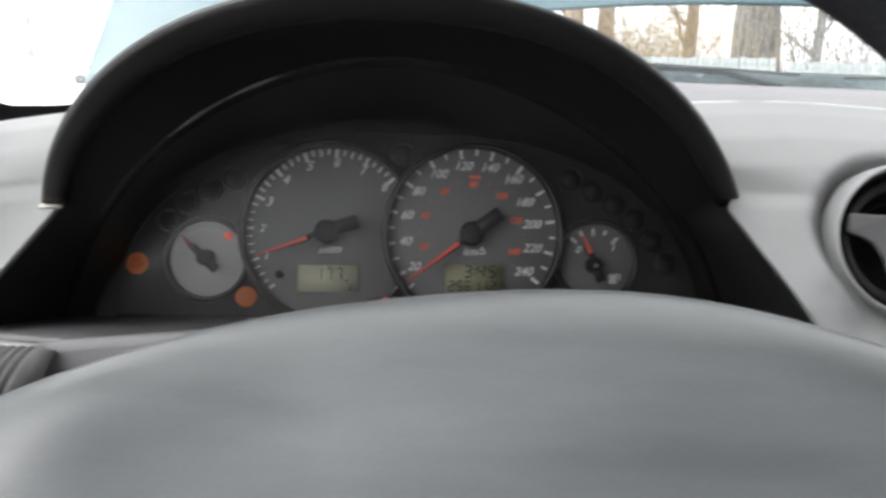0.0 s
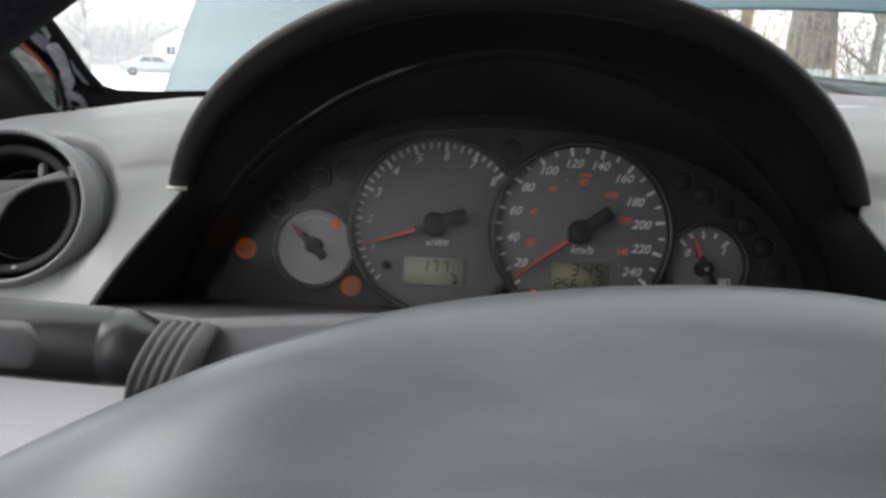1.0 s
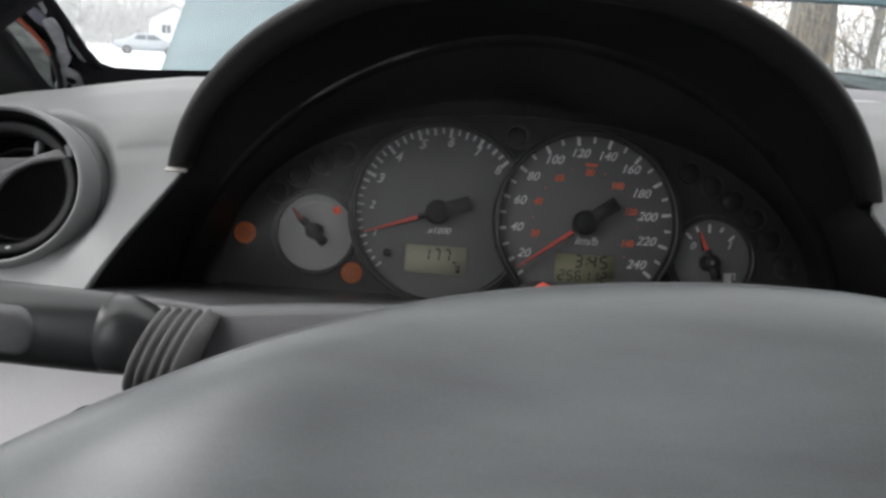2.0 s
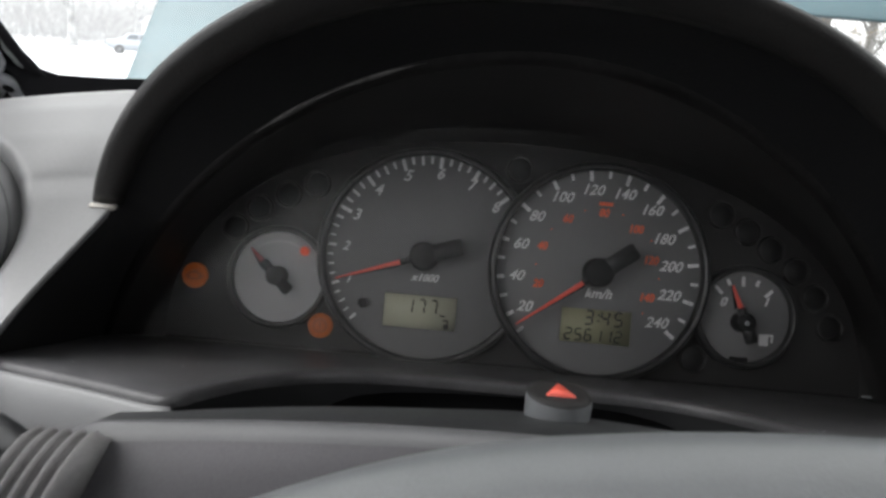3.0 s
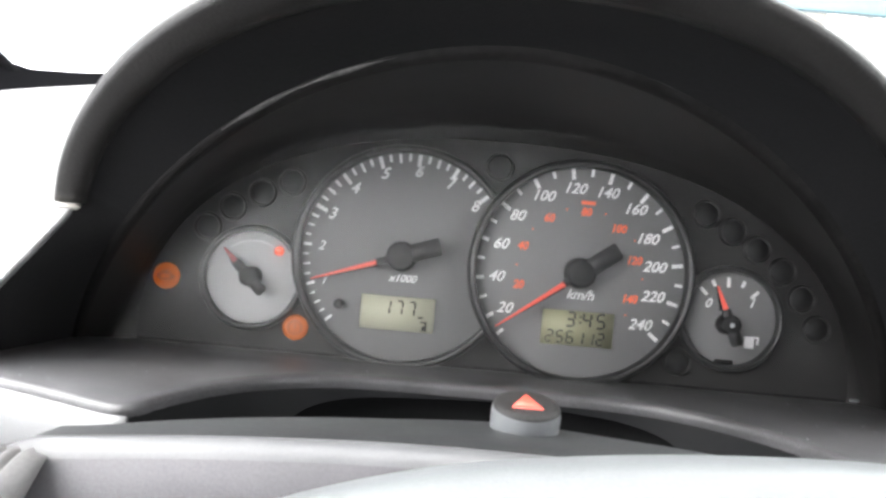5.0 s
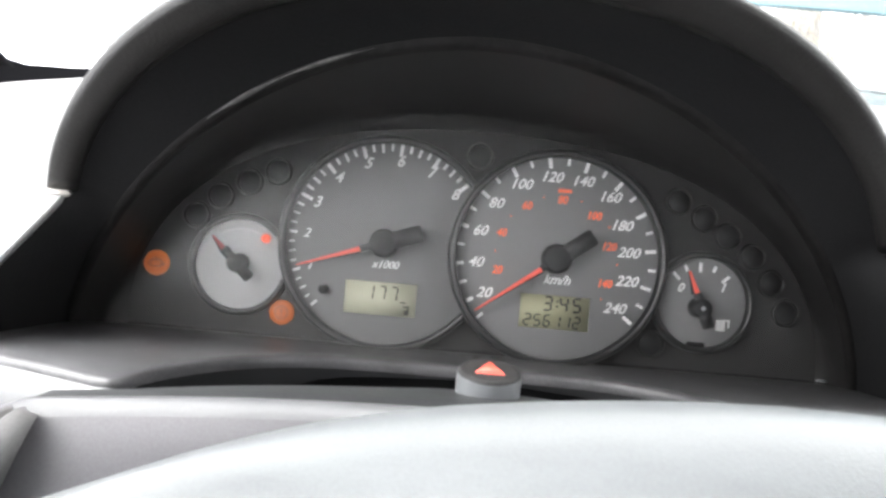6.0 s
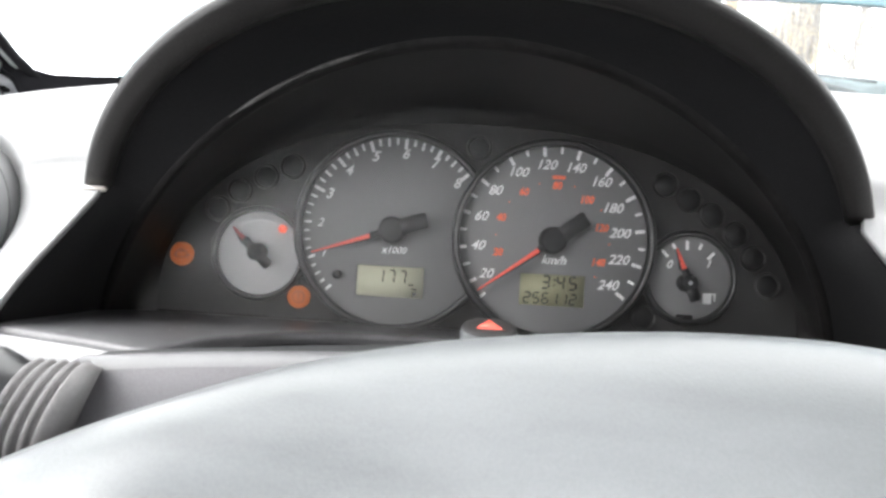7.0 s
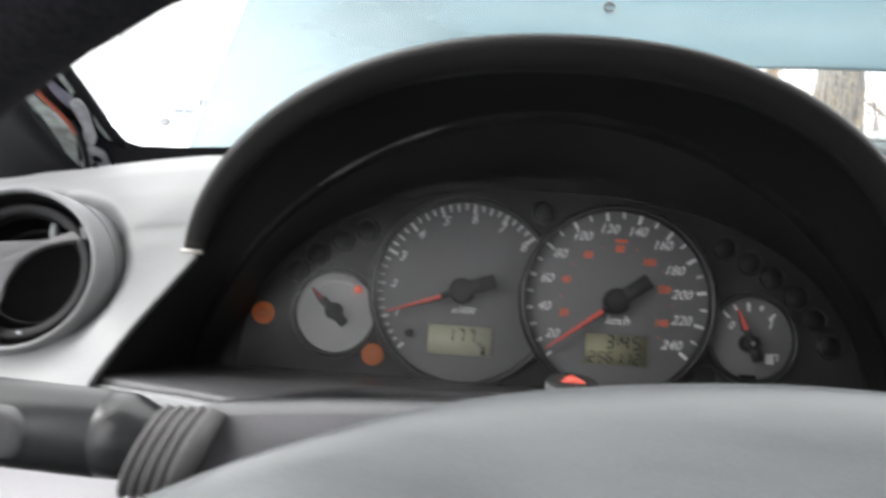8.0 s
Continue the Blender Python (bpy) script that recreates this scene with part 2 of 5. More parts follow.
def link(name, mesh, mat, parent=None, m=None, label="", smooth=True):
    """Links a mesh as one object; m is its place in the world."""
    ob = new(name, mesh)
    if not mesh.materials:
        mesh.materials.append(mat)
    if smooth:
        mesh.shade_smooth()
    m = m or Matrix()
    if parent:
        ob.parent = parent
        ob.matrix_parent_inverse = PLACED[parent.name].inverted()
    ob.matrix_basis = m
    PLACED[ob.name] = m.copy()
    if label:
        tagged(ob, label)
    return ob


def part(name, bm, mat, parent, label="", m=None, smooth=True):
    """Links a bmesh as ONE mesh object under a thing or under a part."""
    mesh = bpy.data.meshes.new(name)
    bmesh.ops.recalc_face_normals(bm, faces=bm.faces)
    bm.to_mesh(mesh)
    bm.free()
    return link(name, mesh, mat, parent, m, label, smooth)


def sheet(rows, closed=False, bm=None):
    """A grid of quads through rows of points."""
    bm = bm or bmesh.new()
    grid = [[bm.verts.new(p) for p in row] for row in rows]
    for a, b in zip(grid, grid[1:]):
        n = len(a)
        for i in range(n if closed else n - 1):
            bm.faces.new((a[i], a[(i + 1) % n], b[(i + 1) % n], b[i]))
    return bm


def thicken(ob, t, offset=1.0, bevel=0.0):
    mod = ob.modifiers.new("thickness", "SOLIDIFY")
    mod.thickness, mod.offset = t, offset
    if bevel:
        soft = ob.modifiers.new("edges", "BEVEL")
        soft.width, soft.segments, soft.limit_method = bevel, 2, "ANGLE"
    return ob


def turned(profile, segs=48, bm=None, m=None):
    """A lathe body about the -y axis: profile of (radius, y)."""
    bm = bm or bmesh.new()
    rows = []
    for r, y in profile:
        rows.append([Vector((max(r, 1e-5) * math.cos(a), y, max(r, 1e-5) * math.sin(a)))
                     for a in (2 * math.pi * i / segs for i in range(segs))])
    if m:
        rows = [[m @ p for p in row] for row in rows]
    return sheet(rows, True, bm)


def block(size, at=(0, 0, 0), bevel=0.0, bm=None, m=None):
    """A box with softened edges."""
    own = bmesh.new()
    bmesh.ops.create_cube(own, size=1, matrix=Matrix.Translation(at) @ Matrix.Diagonal((*size, 1)))
    if bevel:
        bmesh.ops.bevel(own, geom=own.edges[:], offset=bevel, segments=2, affect="EDGES")
    if m:
        own.transform(m)
    if bm is None:
        return own
    tmp = bpy.data.meshes.new("tmp")
    own.to_mesh(tmp)
    own.free()
    bm.from_mesh(tmp)
    bpy.data.meshes.remove(tmp)
    return bm


def tube(path, radii, segs=8, bm=None, cap=True):
    """A tube along a path of points with a radius at each."""
    bm = bm or bmesh.new()
    path = [Vector(p) for p in path]
    rows = []
    for i, p in enumerate(path):
        d = (path[min(i + 1, len(path) - 1)] - path[max(i - 1, 0)]).normalized()
        side = d.cross(Vector((0, 0, 1)))
        if side.length < 1e-3:
            side = d.cross(Vector((1, 0, 0)))
        side.normalize()
        up = side.cross(d)
        r = radii[i] if isinstance(radii, (list, tuple)) else radii
        rows.append([bm.verts.new(p + r * (math.cos(a) * side + math.sin(a) * up))
                     for a in (2 * math.pi * k / segs for k in range(segs))])
    for a, b in zip(rows, rows[1:]):
        for k in range(segs):
            bm.faces.new((a[k], a[(k + 1) % segs], b[(k + 1) % segs], b[k]))
    if cap:
        bm.faces.new(rows[0])
        bm.faces.new(rows[-1])
    return bm


def lerp(table, x):
    """Value at x in a table of (x, value), smooth between."""
    if x <= table[0][0]:
        return table[0][1]
    for (a, va), (b, vb) in zip(table, table[1:]):
        if x <= b:
            return va + (vb - va) * (x - a) / (b - a)
    return table[-1][1]


# The instrument panel's frame: x right, y into the panel, z up its face, which leans back by 15.5 degrees.
CL = pose(0, 0, 0.95, -15.49)

# ---- instrument cluster ----
cluster = tagged(root("instrument_cluster", CL), "grey-faced car instrument cluster with four round gauges in a dark mask", "instrument cluster")


def trimmed(bm, cx, cz, others):
    """Cuts away what lies inside the circles (x, z, radius) of the gauges in front."""
    gone = [v for v in bm.verts if any(math.hypot(v.co.x + cx - x, v.co.z + cz - z) < r for x, z, r in others)]
    bmesh.ops.delete(bm, geom=gone, context="VERTS")
    return bm


def disc(name, x, z, r, y, depth, mat, parent, label="", segs=64, edge=0.0006):
    return part(name, turned([(0, y), (r - edge, y), (r, y + edge), (r, y + depth)], segs), mat, parent, label, CL @ Matrix.Translation((x, 0, z)))


def arch_edge(n=60):
    """Outline of the cluster mask, from its left foot over the top to its right foot."""
    pts = []
    for i in range(n + 1):
        a = math.pi * (1 - i / n)
        c, s = math.cos(a), math.sin(a)
        pts.append((0.003 + 0.163 * math.copysign(abs(c) ** (2 / 2.3), c), -0.048 + 0.105 * s ** (2 / 2.3)))
    return pts


mask = sheet([[(x * 1.015, 0.0025, z + 0.0015) for x, z in arch_edge()], [(x * 1.015, 0.0025, -0.052) for x, z in arch_edge()]])
part("mask", mask, MASK, cluster, "charcoal plastic mask", CL, smooth=False)

DIALS = (("tachometer", -0.040, 0.0), ("speedometer", 0.040, -0.0020))
dials = {}
for name, cx, y in DIALS:
    dials[name] = disc(name, cx, 0, 0.0474, y, 0.004, DIAL, cluster, "grey dial face with white ticks and numerals")
    ring_bm = turned([(0.0472, y + 0.001), (0.0473, y - 0.0046), (0.0480, y - 0.0055), (0.0496, y - 0.0054), (0.0508, y - 0.0036), (0.0514, y + 0.004)], 360)
    part("bezel_ring", trimmed(ring_bm, cx, 0, [(0.040, 0, 0.0508)] if cx < 0 else []), RING, dials[name], "black gauge ring", CL @ Matrix.Translation((cx, 0, 0)))
for name, cx, cz, mat, label in (("temperature_gauge", -0.1083, -0.0153, DIAL_LIGHT, "pale grey small gauge with a red mark"),
                                 ("fuel_gauge", 0.1095, -0.0146, DIAL, "dark grey small fuel gauge")):
    dials[name] = disc(name, cx, cz, 0.0212, 0.001, 0.003, mat, cluster, label)
    ring_bm = turned([(0.0210, 0.002), (0.0211, -0.0022), (0.0217, -0.0030), (0.0231, -0.0027), (0.0238, -0.0010), (0.0242, 0.003)], 240)
    part("bezel_ring", trimmed(ring_bm, cx, cz, [(-0.040, 0, 0.0504), (0.040, 0, 0.0504)]), RING, dials[name], "", CL @ Matrix.Translation((cx, 0, cz)))


TICKS = {}
# the centres of the printed scales
TACH, SPEEDO = (-0.0395, 0.0007), (0.0394, 0.0007)


def ticks(cx, cz, y, angles, mat, parent):
    """Tick marks of a dial, alike ones on one mesh: (degrees from the top, outer radius, length, width)."""
    for deg, r, length, width in angles:
        key = (round(r, 5), length, width, mat.name)
        if key not in TICKS:
            bm = block((width, 0.0004, length), (0, 0, r - length / 2))
            TICKS[key] = bpy.data.meshes.new("tick")
            bm.to_mesh(TICKS[key])
            bm.free()
        link("tick", TICKS[key], mat, parent, CL @ Matrix.Translation((cx, y, cz)) @ Matrix.Rotation(radians(deg), 4, "Y"), smooth=False)


def tach_angle(n):
    return 3.6 + 22.9 * (n - 6)


def speed_angle(v):
    return -8.1 + 1.127 * (v - 120)


marks = []
for q in range(0, 33):
    n = q / 4
    big, half = q % 4 == 0, q % 2 == 0
    fine = n < 2.6
    marks.append((tach_angle(n), 0.0466, (0.0036 if fine else 0.0056) if big else ((0.0030 if fine else 0.0042) if half else (0.0026 if fine else 0.0034)), (0.0012 if fine else 0.0017) if big else (0.0008 if fine else 0.0012)))
ticks(TACH[0], TACH[1], -0.0004, marks, WHITE, dials["tachometer"])
marks = []
for v in range(10, 241, 10):
    big = v % 20 == 0
    marks.append((speed_angle(v), 0.0466, 0.0050 if big and v >= 80 else 0.0034, 0.0017 if big else 0.0013))
ticks(SPEEDO[0], SPEEDO[1], -0.0024, marks, WHITE, dials["speedometer"])
ticks(0.1084, -0.0146, 0.0006, [(d, 0.0186, 0.0045 if k in (0, 2, 4) else 0.003, 0.0014) for k, d in enumerate((-45, -25, -2, 21, 45))], WHITE, dials["fuel_gauge"])


def lettering(body, size, at, y, mat, parent, shear=0.34, name="numeral", bold=0.00012, wide=1.0):
    """Printed characters on a dial, centred at (x, z) of the panel's frame."""
    curve = bpy.data.curves.new("print", "FONT")
    curve.body, curve.size, curve.shear = body, size, shear
    curve.align_x, curve.align_y = "CENTER", "CENTER"
    curve.extrude, curve.offset, curve.resolution_u = 0.00015, bold, 3
    temp = bpy.data.objects.new("print", curve)
    mesh = bpy.data.meshes.new_from_object(temp)
    bpy.data.objects.remove(temp)
    bpy.data.curves.remove(curve)
    mesh.materials.clear()
    m = CL @ Matrix.Translation((at[0], y, at[1])) @ Matrix.Rotation(radians(90), 4, "X") @ Matrix.Diagonal((wide, 1, 1, 1))
    return link(name, mesh, mat, parent, m, "", smooth=False)


def on_dial(cx, cz, deg, r):
    a = radians(deg)
    return cx + r * math.sin(a), cz + r * math.cos(a)


for n in range(1, 9):
    lettering(str(n), 0.0060 if n < 3 else 0.0072, on_dial(*TACH, tach_angle(n), 0.0386), -0.0003, WHITE, dials["tachometer"], bold=0.00004 if n < 3 else 0.00012)
for v in range(20, 241, 20):
    r = 0.0378 if v <= 100 else (0.0374 if v <= 160 else (0.0336 if v <= 200 else (0.0345 if v == 220 else 0.0360)))
    lettering(str(v), 0.0068, on_dial(*SPEEDO, speed_angle(v), r), -0.0023, WHITE, dials["speedometer"])
lettering("x1000", 0.0049, (-0.0400, -0.0098), -0.0003, WHITE, dials["tachometer"], name="unit_print")
lettering("km/h", 0.0061, (0.0405, -0.0100), -0.0023, WHITE, dials["speedometer"], name="unit_print")
lettering("0", 0.0058, (0.0990, -0.0085), 0.0007, WHITE, dials["fuel_gauge"])
lettering("1", 0.0058, (0.1188, -0.0070), 0.0007, WHITE, dials["fuel_gauge"])

# second scale in orange
for mph, r in ((20, 0.0283), (40, 0.0280), (60, 0.0276), (80, 0.0268), (100, 0.0260), (120, 0.0250), (140, 0.0256)):
    deg = speed_angle(mph * 1.609) + 4 * (mph == 140)
    lettering(str(mph), 0.0051, on_dial(*SPEEDO, deg, r), -0.0023, ORANGE, dials["speedometer"], shear=0.2, name="orange_figure", bold=0.0002, wide=0.9)
bm = block((0.0064, 0.0003, 0.0017), (0.0410, -0.0023, 0.0318), 0.0001)
part("orange_unit_bar", bm, ORANGE, dials["speedometer"], "", CL, smooth=False)
bm = bmesh.new()
for mph in (30, 50, 70, 90, 110, 130, 150):
    x, z = on_dial(*SPEEDO, speed_angle(mph * 1.609), 0.0285)
    block((0.0007, 0.0003, 0.0007), (x, -0.0023, z), 0, bm)
part("orange_dots", bm, ORANGE, dials["speedometer"], "", CL, smooth=False)
# printed arc of the temperature gauge
bm = bmesh.new()
arc = [on_dial(-0.1083, -0.0153, d, 0.0172) for d in range(-40, 31, 5)]
sheet([[(x, 0.0007, z) for x, z in arc], [(x + 0.0001, 0.0007, z - 0.0007) for x, z in arc]], bm=bm)
part("printed_arc", bm, WHITE, dials["temperature_gauge"], "", CL)


def needle(dial, cx, cz, y, deg, tip, tail, width, knob_r, red_from, red=RED):
    """A gauge needle with its red blade, black boss and square counterweight."""
    m = CL @ Matrix.Translation((cx, y, cz)) @ Matrix.Rotation(radians(deg), 4, "Y")
    bm = sheet([[(-width * 0.25, -0.0052, tip), (width * 0.25, -0.0052, tip)], [(-width, -0.0066, red_from), (width, -0.0066, red_from)]])
    blade = part("needle", bm, red, dials[dial], "red gauge needle", m, smooth=False)
    thicken(blade, 0.0008, -1)
    bm = block((width * 3.2, 0.0020, red_from * 0.8), (0, -0.0066, red_from * 0.6), 0.0004)
    part("needle_arm", bm, ARM, blade, "", m)
    part("needle_boss", turned([(0, -0.0088), (knob_r * 0.8, -0.0088), (knob_r, -0.0078), (knob_r * 1.05, 0.0)], 32), KNOB, blade, "black needle cap", m)
    bm = block((knob_r * 1.2, 0.0030, tail), (0, -0.0072, -tail / 2), 0.0006)
    part("counterweight", bm, ARM, blade, "", m)
    # dark strip under the blade imitates its shadow on the dial
    side = -1 if deg < 0 else 1
    bm = sheet([[(side * -width * 0.1, -0.0046, tip * 0.99), (side * width * 0.45, -0.0046, tip * 0.99)], [(0, -0.0050, red_from), (side * width * 1.9, -0.0050, red_from)]])
    thicken(part("needle_shadow", bm, KNOB, blade, "dark strip painting the needle's shadow", m, smooth=False), 0.0006, -1)
    return blade


needle("tachometer", -0.0412, 0.0002, 0, -108.8, 0.0416, 0.0185, 0.00105, 0.0066, 0.0112)
needle("speedometer", 0.0393, -0.0002, -0.002, -126.6, 0.0447, 0.0195, 0.0011, 0.0066, 0.0090)
needle("temperature_gauge", -0.1083, -0.0148, 0.001, -46.5, 0.0175, 0.0098, 0.0014, 0.0044, 0.0090, DARK_RED)
needle("fuel_gauge", 0.1078, -0.0172, 0.001, -20.5, 0.0180, 0.0095, 0.0012, 0.0044, 0.0072)

bm = block((0.0042, 0.0005, 0.0042), (0, 0, 0), 0, None, Matrix.Translation((-0.0970, 0.0005, -0.0023)) @ Matrix.Rotation(radians(20), 4, "Y"))
bmesh.ops.bevel(bm, geom=bm.edges[:], offset=0.0008, segments=2, affect="EDGES")
part("red_mark", bm, RED_DOT, dials["temperature_gauge"], "glowing red mark", CL)
disc("reset_button", -0.0676, -0.0236, 0.0022, -0.0040, 0.004, KNOB, dials["tachometer"], "black reset button", 24)

pin = turned([(0, -0.0094), (0.0007, -0.0094), (0.0010, -0.0090), (0.0011, -0.0086)], 16)
part("needle_pin", pin, FOAM, dials["fuel_gauge"], "small pale pin head", CL @ Matrix.Translation((0.1078, 0.001, -0.0172)))

# filling-station pictogram
bm = block((0.0042, 0.0004, 0.0052), (0.1190, 0.0006, -0.0246), 0)
block((0.0036, 0.0004, 0.0009), (0.1216, 0.0006, -0.0222), 0, bm)
block((0.0008, 0.0004, 0.0034), (0.1228, 0.0006, -0.0238), 0, bm)
part("fuel_pictogram", bm, WHITE, dials["fuel_gauge"], "", CL, smooth=False)
bm = block((0.0085, 0.0006, 0.0024), (0.1080, 0.0004, -0.0345), 0.0004)
part("dial_notch", bm, KNOB, dials["fuel_gauge"], "", CL)

SEGMENTS = {"0": "abcdef", "1": "bc", "2": "abged", "3": "abgcd", "4": "fgbc", "5": "afgcd", "6": "afgedc", "7": "abc", "8": "abcdefg", "9": "abcdfg"}


def seven(bm, ch, x, z, w, h, t, lean=0.10):
    """One seven-segment figure, its foot at (x, z)."""
    spots = {"a": (0.5, 1, 1), "g": (0.5, 0.5, 1), "d": (0.5, 0, 1), "f": (0, 0.75, 0), "b": (1, 0.75, 0), "e": (0, 0.25, 0), "c": (1, 0.25, 0)}
    for s in SEGMENTS[ch]:
        u, v, flat = spots[s]
        size = (w * 0.78, 0.0002, t) if flat else (t, 0.0002, h * 0.42)
        block(size, (x + u * w + lean * v * h, 0, z + v * h), 0, bm)


def display(name, x0, z0, x1, z1, y, mat, parent, rows, label):
    bm = block((x1 - x0, 0.0008, z1 - z0), ((x0 + x1) / 2, y, (z0 + z1) / 2), 0.0002)
    panel = part(name, bm, mat, parent, label, CL)
    bm = bmesh.new()
    for a, b, c, d in ((x0, x1, z1, z1 + 0.0008), (x0, x1, z0 - 0.0008, z0), (x0 - 0.0008, x0, z0 - 0.0008, z1 + 0.0008), (x1, x1 + 0.0008, z0 - 0.0008, z1 + 0.0008)):
        block((b - a, 0.0008, d - c), ((a + b) / 2, y - 0.0005, (c + d) / 2), 0, bm)
    part("display_frame", bm, DIAL, panel, "", CL, smooth=False)
    for body, x, z, w, h, gap, t in rows:
        for ch in body:
            bm = bmesh.new()
            if ch == ":":
                for f in (0.3, 0.7):
                    block((t, 0.0002, t), (x + 0.0002, 0, z + f * h), 0, bm)
                x += gap * 0.2
            else:
                seven(bm, ch, x, z, w, h, t)
                x += gap
            part("colon" if ch == ":" else "digit", bm, LCD_INK, panel, "", CL @ Matrix.Translation((0, y - 0.0006, 0)), smooth=False)
    return panel


trip = display("trip_display", -0.0578, -0.0334, -0.0240, -0.0180, 0.0002, LCD, dials["tachometer"],
               [("177", -0.0475, -0.0262, 0.0028, 0.0062, 0.0056, 0.0008)], "olive trip display reading 177")
bm = bmesh.new()
for x, z, w in ((-0.0302, -0.0268, 0.0026), (-0.0290, -0.0288, 0.0020)):
    block((w, 0.0002, 0.0007), (x, 0, z), 0, bm)
block((0.0022, 0.0002, 0.0022), (-0.0282, 0, -0.0316), 0, bm)
block((0.0007, 0.0002, 0.0028), (-0.0276, 0, -0.0298), 0, bm)
part("small_sign", bm, LCD_INK, trip, "", CL @ Matrix.Translation((0, -0.0004, 0)), smooth=False)
display("clock_display", 0.0243, -0.0330, 0.0568, -0.0172, -0.0018, LCD_DIM, dials["speedometer"],
        [("3:45", 0.0352, -0.0242, 0.0034, 0.0062, 0.0062, 0.0010), ("256112", 0.0265, -0.0318, 0.0028, 0.0052, 0.0046, 0.0008)],
        "dim olive display with clock 3:45 and odometer 256112")

# warning lamps: two lit, the rest dark
for x, z, mat_a, r in ((-0.1478, -0.0180, LAMP, 0.0060), (-0.0868, -0.0363, LAMP, 0.0058)):
    lamp = disc("warning_lamp", x, z, r, 0.0010, 0.002, mat_a, cluster, "lit amber warning lamp", 32)
    if x < -0.12:
        bm = block((0.0052, 0.0005, 0.0008), (0, 0.0007, 0.0014), 0)
        for dx, dz, w, h in ((0, -0.0016, 0.0046, 0.0007), (-0.0025, -0.0002, 0.0007, 0.0034), (0.0026, -0.0004, 0.0007, 0.0026), (0, 0.0024, 0.0026, 0.0006), (0, 0.0019, 0.0006, 0.0010), (-0.0036, -0.0003, 0.0006, 0.0022), (0.0036, -0.0004, 0.0012, 0.0012)):
            block((w, 0.0005, h), (dx, 0.0007, dz), 0, bm)
    else:
        bm = turned([(0.0026, 0.0006), (0.0033, 0.0006), (0.0033, 0.0012), (0.0026, 0.0012)], 24)
        for dz, h in ((0.0006, 0.0024), (-0.0016, 0.0007)):
            block((0.0008, 0.0005, h), (0, 0.0007, dz), 0, bm)
    part("lamp_symbol", bm, LAMP_DIM, lamp, "", CL @ Matrix.Translation((x, 0, z)), smooth=False)
for x, z in ((-0.1312, 0.0062), (-0.1206, 0.0163), (-0.1076, 0.0239), (-0.0944, 0.0300), (0.0001, 0.0452), (0.0958, 0.0320),
             (0.1085, 0.0250), (0.1202, 0.0176), (0.1323, 0.0086), (0.1419, -0.0030), (0.1495, -0.0162), (0.0877, -0.0362)):
    lamp = disc("warning_lamp", x, z, 0.0054, 0.0021, 0.002, MASK_DARK, cluster, "unlit dark warning lamp", 32)
    part("lamp_rim", turned([(0.0052, 0.0022), (0.0054, 0.0007), (0.0058, 0.0004), (0.0062, 0.0007), (0.0066, 0.0026)], 32), RING, lamp, "", CL @ Matrix.Translation((x, 0, z)))

# ---- binnacle: hood, tunnel, wings and ledge ----
binnacle = tagged(root("instrument_binnacle", CL), "matt black hooded binnacle arching over the gauges", "instrument binnacle")


def oval(t, xc, a, z0, b, p, zmin):
    """A point of an arched outline; t runs from 0 at the left foot to 1 at the right foot."""
    start = math.asin(min(max((zmin - z0) / b, 0), 1) ** (p / 2))
    ang = (math.pi - start) + (2 * start - math.pi) * t
    c, s = math.cos(ang), math.sin(ang)
    return xc + a * math.copysign(abs(c) ** (2 / p), c), z0 + b * abs(s) ** (2 / p)


def lip(t, grow=0.0, fwd=0.0):
    x, z = oval(t, -0.0025, 0.1811 + grow, -0.053, 0.1344 + grow, 2.19, 0.0105)
    end = abs(2 * t - 1) ** 8
    return Vector((x + (0.0020 if t > 0.5 else 0.0005) * end, -0.055 - 1.2 * z + fwd, z + 0.0017 * end * (2 * t - 1)))


def seam(t, grow=0.0, fwd=0.0):
    x, z = oval(t, -0.0019, 0.195 + grow, -0.1187, 0.1865 + grow, 1.91, -0.05)
    return Vector((x, -0.05 - 0.8 * z + fwd, z))


N = 72
ts = [i / N for i in range(N + 1)]
# hood shell: rounded lip, outer skin running forward, and the tunnel inside up to the seam
rows = []
skin = [(0.10, 0.006, 0.03), (0.075, 0.002, 0.02), (0.045, 0.001, 0.01), (0.02, 0.0, 0.0), (0.004, 0.0, 0.0)]
for fwd, grow, drop in skin:
    rows.append([CL @ (lip(t, grow, fwd) + Vector((0, 0, -drop * 0.12 * math.sin(math.pi * t)))) for t in ts])
for fwd, grow in ((0.001, 0.0003), (-0.0007, -0.0008), (-0.0012, -0.0026), (-0.0011, -0.0056), (-0.0004, -0.0068), (0.0010, -0.0074), (0.004, -0.0077)):
    rows.append([CL @ lip(t, grow, fwd) for t in ts])
hood = part("hood", sheet(rows), HOOD, binnacle, "matt black rounded hood")
thicken(hood, 0.0015, 0.0)


def wing(side, z):
    """The binnacle's outer edge below the hood, in the world, at height z."""
    if side < 0:
        x = lerp([(0.905, 0.198), (0.929, 0.1856), (0.953, 0.1724), (0.979, 0.1572)], z)
    else:
        x = lerp([(0.905, 0.199), (0.929, 0.1853), (0.953, 0.1715), (0.979, 0.1563)], z)
    return Vector((side * x, -0.06 - (0.977 - z) * 1.0, z))


def outer(t):
    """Outer edge of the tunnel: left wing, hood, right wing."""
    if t < 0.14:
        return wing(-1, 0.912 + (0.977 - 0.912) * t / 0.14)
    if t > 0.86:
        return wing(1, 0.912 + (0.977 - 0.912) * (1 - t) / 0.14)
    return CL @ lip((t - 0.14) / 0.72, -0.0077, 0.004)


